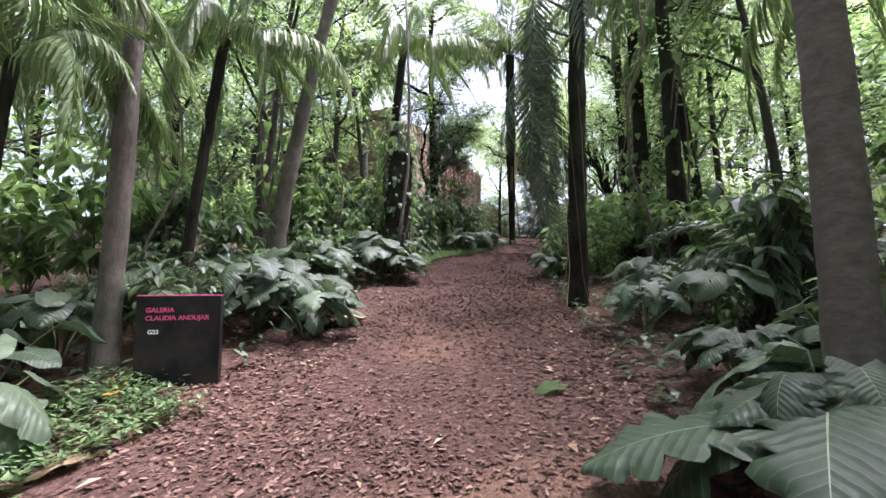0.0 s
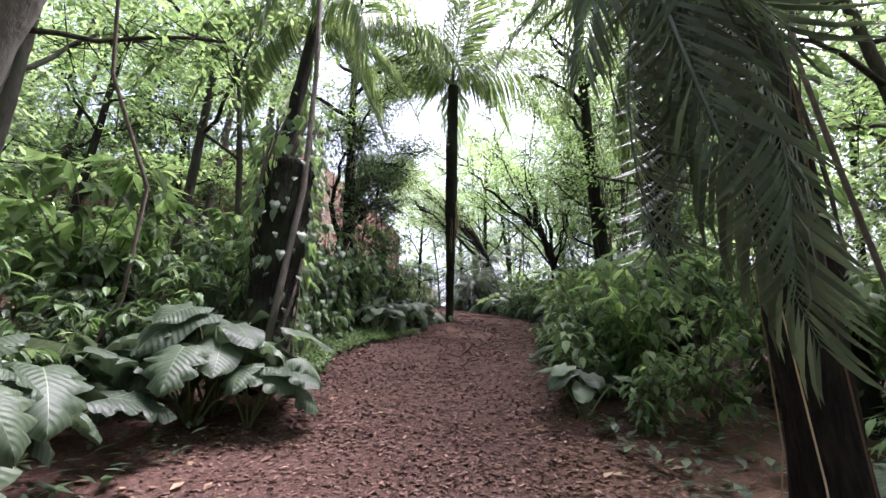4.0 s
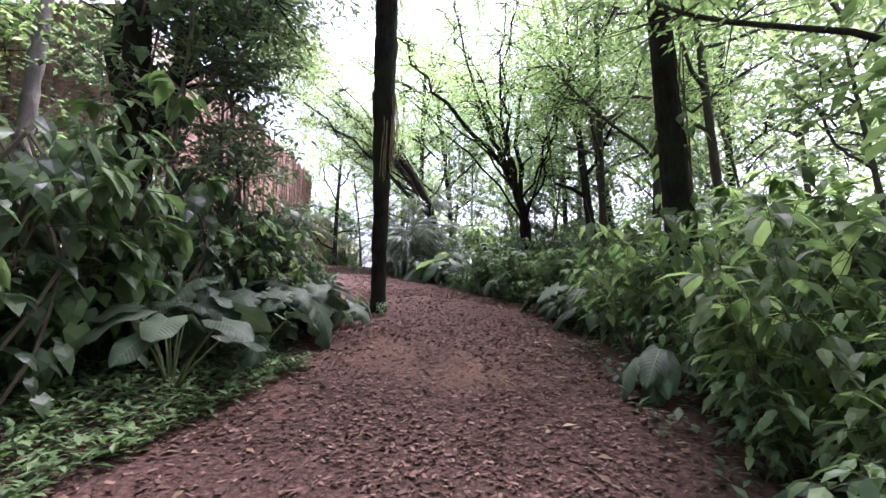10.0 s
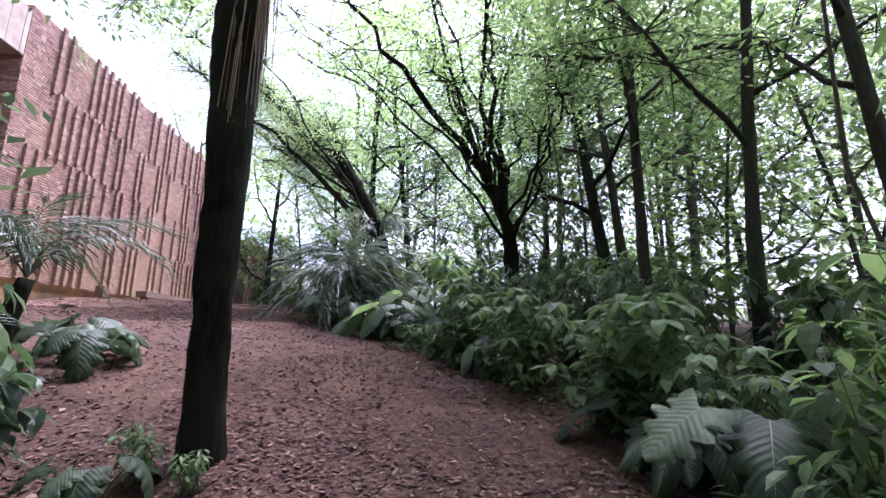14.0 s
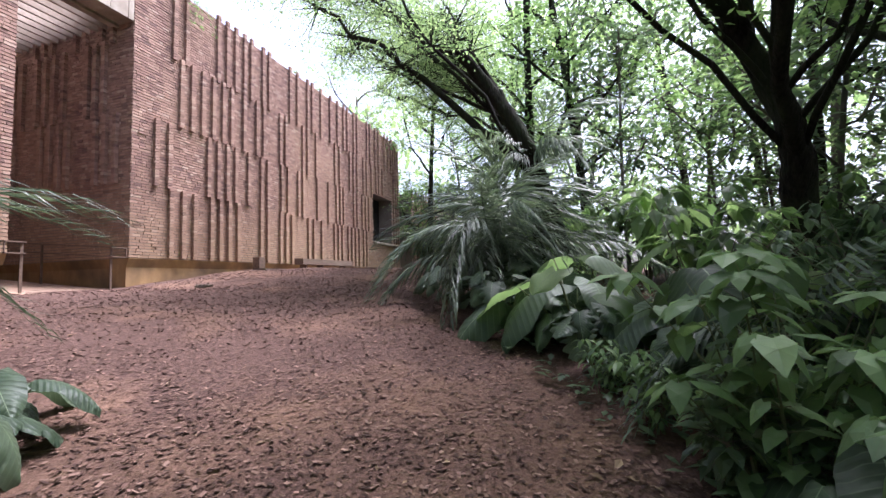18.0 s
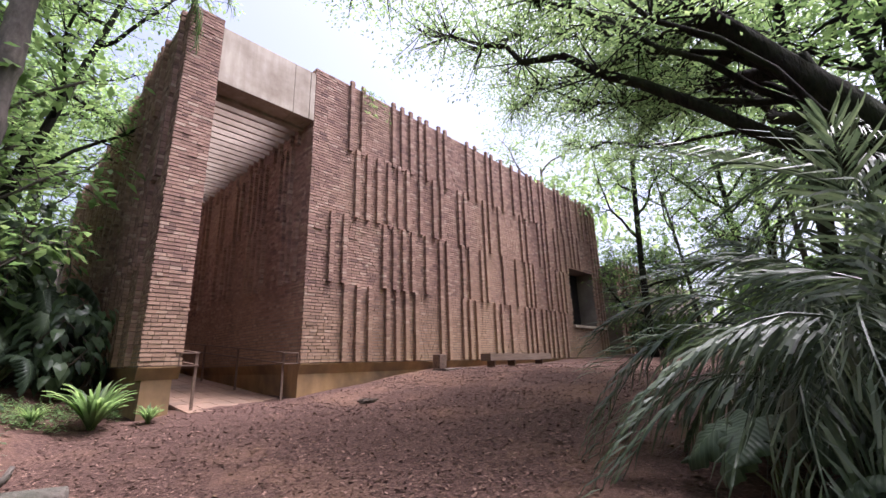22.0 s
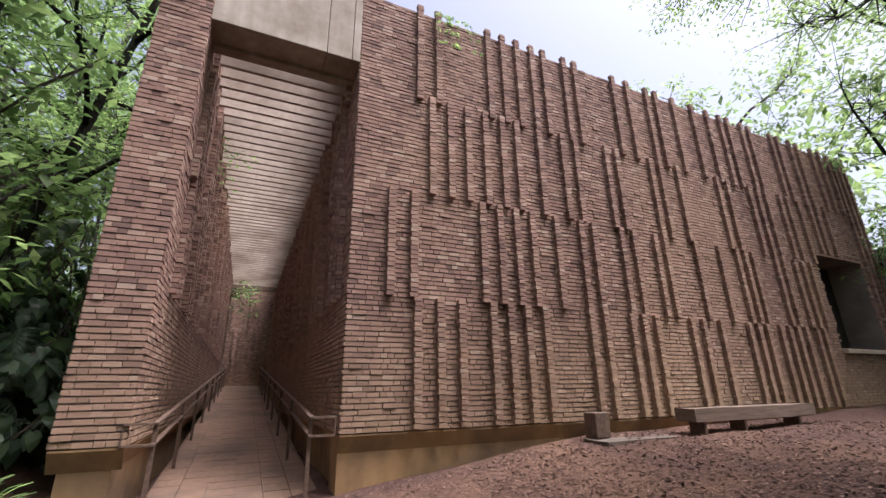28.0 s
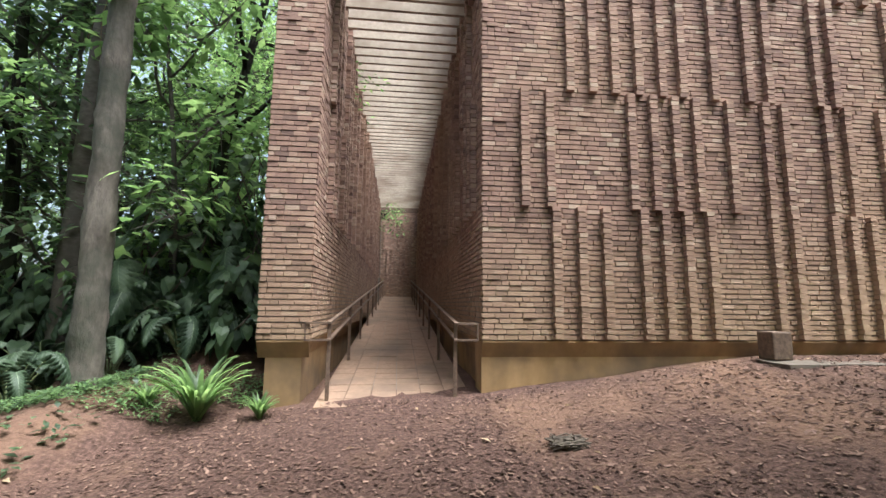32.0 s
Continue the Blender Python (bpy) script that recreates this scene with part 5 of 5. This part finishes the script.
# thin-stemmed plants with leaves in whorls
def whorl_shrub(seed, height, stems, leaf, material, label, shape=(OVAL_V, OVAL_F), lean=0.35):
    r = random.Random(seed)
    plant = root("shrub", (0, 0, 0), label, "shrub", "undergrowth shrubs")
    wood, mats = Buf(), []
    for i in range(stems):
        a, h = i * 2.4 + r.uniform(-0.5, 0.5), height * r.uniform(0.55, 1.05)
        out = h * lean * r.uniform(0.3, 1.2)
        u = np.linspace(0, 1, 6)
        x0, y0 = r.uniform(-0.12, 0.12), r.uniform(-0.12, 0.12)
        p = np.c_[x0 + out * u ** 1.5 * math.cos(a), y0 + out * u ** 1.5 * math.sin(a), h * u - 0.06]
        tube(wood, p, 0.008 * (1.25 - u), 5, False)
        at = r.uniform(0.2, 0.35)
        while at < 1.0:
            c = np.array([np.interp(at, u, p[:, k]) for k in range(3)])
            n = r.choice((2, 3, 3)) if at < 0.9 else 6
            turn = r.uniform(0, 6.283)
            for k in range(n):
                b = turn + k * 6.283 / n + r.uniform(-0.25, 0.25)
                reach = leaf * r.uniform(0.25, 0.6)
                q = c + np.array((reach * math.cos(b), reach * math.sin(b), 0.35 * reach))
                tube(wood, [c, q], (0.0035, 0.002), 3, False)
                mats.append(turned(r.uniform(-0.95, 0.0), b - 1.57, leaf * r.uniform(0.7, 1.2) * (0.75 + 0.35 * at), q))
            at += r.uniform(0.1, 0.17)
    wood.ob("stem_work", M_stem, plant, kind="stuff")
    b = Buf()
    b.many(*shape, mats)
    b.ob("foliage", material, plant, kind="stuff")
    return plant


rq = random.Random(77)


def beside(side, rows, d0, d1, s0, s1):
    out = []
    for x in rows:
        x += rq.uniform(-0.2, 0.2)
        d = rq.uniform(d0, d1)
        out.append((x, left_edge(x) + d if side > 0 else right_edge(x) - d, rq.uniform(0, 360), rq.uniform(s0, s1)))
    return out


place(whorl_shrub(81, 1.7, 8, 0.22, M_leaf_bright, "thin-stemmed light green plant with whorled leaves"), beside(-1, np.arange(-15.2, -8.2, 0.6), 0.55, 1.7, 0.7, 1.1) + beside(1, np.arange(-11.8, -8.6, 0.8), 0.9, 1.8, 0.5, 0.8))
place(whorl_shrub(82, 1.15, 9, 0.17, M_leaf_herb, "low leafy seedlings on thin green stems"), [(-3.6, -9.75, 0, 0.6), (-3.1, -9.5, 80, 0.5), (-4.0, -10.1, 200, 0.7), (-7.55, -7.8, 30, 0.35), (-7.7, -8.15, 150, 0.25)] + beside(-1, np.arange(-15.8, -8.0, 0.8), 0.25, 0.9, 0.6, 1.0) + beside(1, np.arange(-13.5, -9.0, 0.7), 0.7, 1.3, 0.5, 0.8) + beside(-1, np.arange(-20.5, -16.5, 0.8), 0.9, 2.2, 0.5, 0.8))
place(whorl_shrub(83, 1.15, 17, 0.15, M_leaf_herb, "leafy plant with broad lobed leaves at the path's edge", (HEART_V, HEART_F), 0.6), beside(-1, np.arange(-7.6, -4.0, 0.45), 0.35, 1.1, 0.7, 1.1))
place(shrub(84, 1.9, 1.7, 0.13, 22, M_leaf_shrub, "dense dark bush of small leaves beside the path", stems=13), [(-4.6, -11.7, 0, 1.0), (-3.3, -11.2, 120, 0.95), (-5.7, -11.9, 230, 0.9)])

# ivy over the bank in front of the gallery
cascade = root("climbing_plant", (-14.75, -6.85, ground(-14.75, -6.85)), "cascade of bright hanging heart-shaped leaves beside the stump", "climber")
climber(cascade, 0, 0, 0.3, 0.4, 3.5, 260, 0.2, 88, M_leaf_bright)
for i, (x, y, h) in enumerate(((-8.7, -6.75, 1.4), (-7.95, -6.7, 1.0), (-9.1, -6.1, 1.6), (-12.4, -6.3, 1.6), (-11.6, -6.15, 1.9), (-10.9, -6.2, 1.7), (-10.2, -6.35, 1.5), (-9.5, -6.5, 1.5), (-11.2, -5.5, 1.9), (-12.9, -5.6, 1.9))):
    ivy = root("climbing_plant", (x, y, ground(x, y)), "dark mound of climbing heart-shaped leaves on the bank", "climber")
    climber(ivy, 0, 0, 0.38, 0.05, h, 150, 0.18, 90 + i, (M_leaf_shrub, M_leaf_herb)[i % 2])

# dark climbing growth heaped on the bank beside the gallery
for i, (x, y, h) in enumerate(((-4.7, 2.1, 2.1), (-3.9, 2.6, 2.4), (-5.7, 2.7, 2.3), (-3.4, 1.7, 1.5), (-6.6, 2.2, 1.8), (-4.3, 3.3, 3.0))):
    ivy = root("climbing_plant", (x, y, ground(x, y)), "dark heap of climbing leaves on the bank beside the gallery", "climber")
    climber(ivy, 0, 0, 0.42, 0.1, h, 130, 0.25, 190 + i, M_leaf_shrub)

# huge drooping leaves at the edge of the clearing
place(big_leaf_plant(56, "narrow", 9, 0.95, 0.55, "huge ribbed elephant-ear leaves drooping to the ground", 1.3), [(-1.5, -8.7, 20, 0.9), (-2.9, -10.2, 130, 0.7), (-0.45, -8.35, 250, 0.85)])
place(big_leaf_plant(57, "heart", 6, 0.8, 1.05, "tall upright elephant-ear leaves with ribbed blades"), [(-2.5, -10.3, 0, 0.9), (-1.5, -9.3, 100, 0.85)])
place(big_leaf_plant(58, "bright", 4, 0.55, 0.95, "bright green elephant-ear leaves among darker ones"), [(-2.1, -9.3, 60, 1)])
place(big_leaf_plant(59, "lobed", 6, 0.5, 0.55, "large lobed leaves leaning over the path's edge", 1.2), [(-8.0, -11.2, 0, 1), (-7.2, -11.05, 120, 0.8), (-7.8, -7.75, 20, 0.4), (-5.5, -6.1, 40, 0.75), (-9.3, -7.35, 80, 0.9), (-10.1, -7.25, 190, 0.8), (-8.5, -7.55, 300, 0.7)])

place(big_leaf_plant(60, "lobed", 8, 0.68, 0.5, "broad pale blue-green lobed leaves spreading low beside the path", 1.3), [(-21.5, -12.7, 0, 1), (-20.9, -12.95, 140, 0.9), (-22.6, -8.1, 60, 0.8), (-19.6, -8.2, 200, 0.7), (-18.9, -7.9, 20, 0.75)])

# young palm with arching fronds over the sign
place(palm(23, 3.2, 0.08, (0.1, -0.3), 11, FRONDS_CURTAIN, M_bark, "young palm with light fronds arching over the path", 0.95, (-20, 50)), [(-22.75, -7.35, 0, 1)])

# sprig of fern rooted on the wall's top
fern = root("wall_fern", (1.55, -0.06, 7.68), "small green sprig growing from the top of the wall", "plant")
b, mats = Buf(), []
for i in range(9):
    q = [(0.07 * (i - 4) + 0.05 * k * math.sin(i), -0.03 * k - 0.02 * (i % 2), 0.05 + 0.03 * k - 0.035 * k * k) for k in range(6)]
    tube(b, q, 0.003, 3, False)
    for k in range(1, 6):
        for side in (-1, 1):
            for _ in range(3):
                mats.append(turned(rq.uniform(-1.2, 0), side * 1.3 + rq.uniform(-0.5, 0.5), rq.uniform(0.03, 0.06), np.array(q[k]) + (rq.uniform(-0.03, 0.03), rq.uniform(-0.03, 0), rq.uniform(-0.03, 0.03))))
b.ob("stem_work", M_stem, fern, kind="stuff")
b = Buf()
b.many(TINY_V, TINY_F, mats)
b.ob("foliage", M_leaf_bright, fern, kind="stuff")

# fallen log at the edge of the clearing
log = root("log", (-4.35, -2.75, ground(-4.35, -2.75)), "weathered broken log lying at the edge of the clearing", "log", turn=12)
b = Buf()
rough_tube(b, [(-0.75, 0, 0.1), (-0.2, 0.04, 0.12), (0.3, 0.0, 0.12), (0.75, -0.06, 0.1)], [0.11, 0.13, 0.12, 0.1], 12, 8, 0.16, 0.07)
b.ob("trunk", M_bark_grey, log, True)
b = Buf()
tube(b, [(0.2, 0.0, 0.2), (0.32, -0.05, 0.34), (0.36, -0.02, 0.42)], (0.04, 0.03, 0.022), 6)
b.ob("branch_stub", M_bark_grey, log, True)

# large yellow and tan leaves fallen by the sign
M_yellow = leaf_material("yellowed leaves", (0.4, 0.22, 0.03), (0.52, 0.32, 0.04), (0.6, 0.42, 0.1), 0.5, 0.3, 0.3)
for x, y, turn, size, m, label in ((-21.78, -8.3, 20, 0.26, M_yellow, "yellow fallen leaf beside the sign"), (-21.7, -8.12, 140, 0.2, M_yellow, "yellow fallen leaf beside the sign"), (-22.35, -8.85, 70, 0.22, M_dry, "tan fallen leaf on the path"), (-19.1, -8.5, 200, 0.25, M_dry, "pale fallen leaf at the path's edge"), (-20.6, -11.4, 30, 0.2, M_leaf_bright, "green fallen leaf on the path")):
    b = Buf()
    b.add(*big_leaf("heart", 0.25, 9))
    o = b.ob("fallen_leaf", m, None, True, label, "leaf", "fallen leaves")
    o.matrix_basis = pose(x, y, ground(x, y) + 0.05, rq.uniform(-8, 8), rq.uniform(-8, 8), turn) @ Matrix.Scale(size, 4)


# strap-leaved lily at the foot of the pier
def strap_plant(seed, count, length, material, label):
    r = random.Random(seed)
    plant = root("lily_plant", (0, 0, 0), label, "plant", "strap-leaved plants")
    for i in range(count):
        a, l = i * 2.4 + r.uniform(-0.3, 0.3), length * r.uniform(0.6, 1.1)
        lift = r.uniform(0.95, 1.5)
        b, v = Buf(), []
        for j in range(8):
            s = j / 7
            out, z = l * s * math.cos(lift * (1 - 0.2 * s)) * 0.9 + 0.02, l * (math.sin(lift) * s - 0.3 * s ** 3)
            w = 0.029 * (1 - s ** 3) + 0.002
            for k, dz in ((-1, 0.008), (0, 0), (1, 0.008)):
                v.append((out * math.cos(a) - k * w * math.sin(a), out * math.sin(a) + k * w * math.cos(a), z + dz))
        b.add(v, [(j * 3 + k, j * 3 + k + 1, j * 3 + k + 4, j * 3 + k + 3) for j in range(7) for k in range(2)])
        b.ob("strap_leaf", material, plant, True)
    return plant


place(strap_plant(61, 80, 0.9, M_leaf_bright, "bright green strap-leaved lily clump by the pier"), [(-3.15, -0.25, 0, 1), (-2.5, -0.28, 60, 0.42), (-3.75, -0.1, 120, 0.4)])


# low herbs along the edges, as uncountable stuff
def herbs(name, count, spot, size, material, label):
    mats = []
    for _ in range(count):
        x, y = spot()
        if in_plaza(x, y, -0.12):
            continue
        for k in range(3):
            mats.append(turned(rp.uniform(-0.2, 0.7), rp.uniform(0, 6.283), size * rp.uniform(0.6, 1.4), (x + rp.uniform(-0.03, 0.03), y + rp.uniform(-0.03, 0.03), ground(x, y) + rp.uniform(0.02, 0.13))))
    b = Buf()
    b.many(*((TINY_V, TINY_F) if size > 0.09 else (SIMPLE_V, SIMPLE_F)), mats)
    b.ob(name, material, label=label, category="ground cover", kind="stuff")


def along_left(x0, x1, wide):
    x = rp.uniform(x0, x1)
    return x, left_edge(x) + rp.uniform(-0.15, wide)


herbs("herb_carpet", 2600, lambda: along_left(-14.5, -10, 1.0), 0.075, M_leaf_herb, "carpet of fresh green herbs at the path's edge")
herbs("herb_carpet", 900, lambda: along_left(-23.2, -21.6, 0.9), 0.065, M_leaf_herb, "low green herbs round the black sign")
herbs("herb_carpet", 1500, lambda: (rp.uniform(-5.6, -2.75), rp.uniform(-0.35, 1.0)), 0.06, M_leaf_herb, "green ground cover at the foot of the palms")
herbs("herb_carpet", 500, lambda: (rp.uniform(0.1, 3.6), rp.uniform(0.02, 0.06) - 0.1), 0.03, M_leaf_herb, "moss and small weeds along the plinth")
herbs("undergrowth", 5200, lambda: (lambda x: (x, right_edge(x) - rp.uniform(0.1, 4)))(rp.uniform(-26, 4)), 0.1, M_leaf_shrub, "dark low undergrowth on the forest floor")
herbs("undergrowth", 4200, lambda: (lambda x: (x, left_edge(x) + rp.uniform(0.3, 5)))(rp.uniform(-26, -4)), 0.1, M_leaf_shrub, "dark low undergrowth on the bank")

# mulch: wood chips and dead leaves on the trodden ground
CHIP_V = [(-0.5, -0.2, 0), (0.45, -0.26, 0.05), (0.5, 0.2, 0.12), (-0.42, 0.24, 0.03)]


def litter(name, count, size, material, label, spot, lift):
    mats = []
    while len(mats) < count:
        x, y = spot()
        if size < 0.05 and noise.noise((x * 0.55, y * 0.55, 7)) < -0.2 and rp.random() < 0.55:
            continue
        if in_plaza(x, y, 0.5) or size > 0.06:
            m = pose(0, 0, 0, rp.uniform(-20, 20), rp.uniform(-20, 20), rp.uniform(0, 360))
            mats.append(np.c_[np.array(m)[:3, :3] * size * rp.uniform(0.5, 1.5), (x, y, ground(x, y) + lift * rp.uniform(0.3, 1.5))])
    b = Buf()
    b.many(*((CHIP_V, ((0, 1, 2, 3),)) if size < 0.05 else (SIMPLE_V, SIMPLE_F)), mats)
    b.ob(name, material, label=label, category="litter", kind="stuff")


def on_path():
    x = rp.uniform(-25, 9)
    return x, rp.uniform(right_edge(x) - 0.4, min(0.0, left_edge(x) + 0.4) if x < -3.4 else -0.05)


M_chip_pale = leaf_material("pale chips", (0.05, 0.028, 0.022), (0.095, 0.055, 0.042), (0.17, 0.108, 0.085), 0.85, 0.0, 0.2)
M_chip_mix = leaf_material("bark and leaf bits", (0.04, 0.022, 0.017), (0.1, 0.056, 0.043), (0.19, 0.118, 0.092), 0.85, 0.0, 0.2)
litter("wood_chips", 30000, 0.02, M_chip_pale, "scattered reddish wood chips and leaf crumbs", on_path, 0.006)
litter("wood_chips", 105000, 0.034, M_chip_mix, "larger curled bits of bark and leaf on the path", on_path, 0.009)
litter("dead_leaves", 1500, 0.085, M_dry, "curled dry fallen leaves", lambda: (lambda x: (x, rp.choice((right_edge(x) - rp.uniform(-0.5, 1.2), left_edge(x) + rp.uniform(-0.4, 1.0)))))(rp.uniform(-24, -4)), 0.012)
litter("dead_leaves", 420, 0.075, M_dry, "dry fallen leaves on the open ground", on_path, 0.012)

# hanging lianas
for i, (x, y, z, l) in enumerate(((-17.0, -6.6, 5, 5.2), (-13.6, -6.0, 5, 5.5), (-16.9, -12.2, 5, 6.0), (-12.2, -12.1, 5, 5.5), (-7.5, -12.8, 6, 6.0), (-20.3, -6.4, 4, 5.2), (-3.2, -12.0, 7, 7.0))):
    v = root("liana", (x, y, ground(x, y)), "thin brown liana hanging from the canopy", "liana", "lianas")
    b = Buf()
    tube(b, [(0.25 * math.sin(1.3 * k + i), 0.2 * math.cos(1.7 * k + i), (z + 3) * k / 8 - 0.05) for k in range(9)], 0.018, 5, False)
    b.ob("vine", M_twig, v, True)

# sign
sg = root("gallery_sign", (-21.42, -8.44, ground(-21.42, -8.44) - 0.02), "black sheet-metal sign with pink and white lettering beside the path", "sign", turn=-52)
soft_box("sign_body", (-0.31, -0.06, 0.0), (0.31, 0.06, 0.735), M_black, sg, 0.004)
soft_box("top_edge", (-0.308, -0.058, 0.737), (0.308, 0.058, 0.743), M_pink, sg, 0.001, "pink top edge")
for text, x, z, size, m in (("GALERIA", -0.24, 0.605, 0.052, M_pink), ("CLAUDIA ANDUJAR", -0.24, 0.54, 0.052, M_pink), ("G23", -0.22, 0.43, 0.046, M_white)):
    cu = bpy.data.curves.new("lettering", "FONT")
    cu.body, cu.size, cu.extrude = text, size, 0.001
    cu.offset = 0.0016
    cu.materials.append(m)
    o = new("lettering", cu)
    o.parent = sg
    o.matrix_basis = pose(x, -0.062, z, 90, 0, 0)

# tangle of grey fibre on the open ground
tg = root("fibre_tangle", (0.35, -1.75, ground(0.35, -1.75)), "small tangle of grey dry palm fibre on the ground", "debris")
b = Buf()
for i in range(26):
    q = [(rp.uniform(-0.17, 0.17), rp.uniform(-0.12, 0.12), rp.uniform(0.0, 0.07)) for _ in range(5)]
    tube(b, q, 0.007, 4, False)
b.ob("strand_tangle", M_twig, tg, kind="stuff")
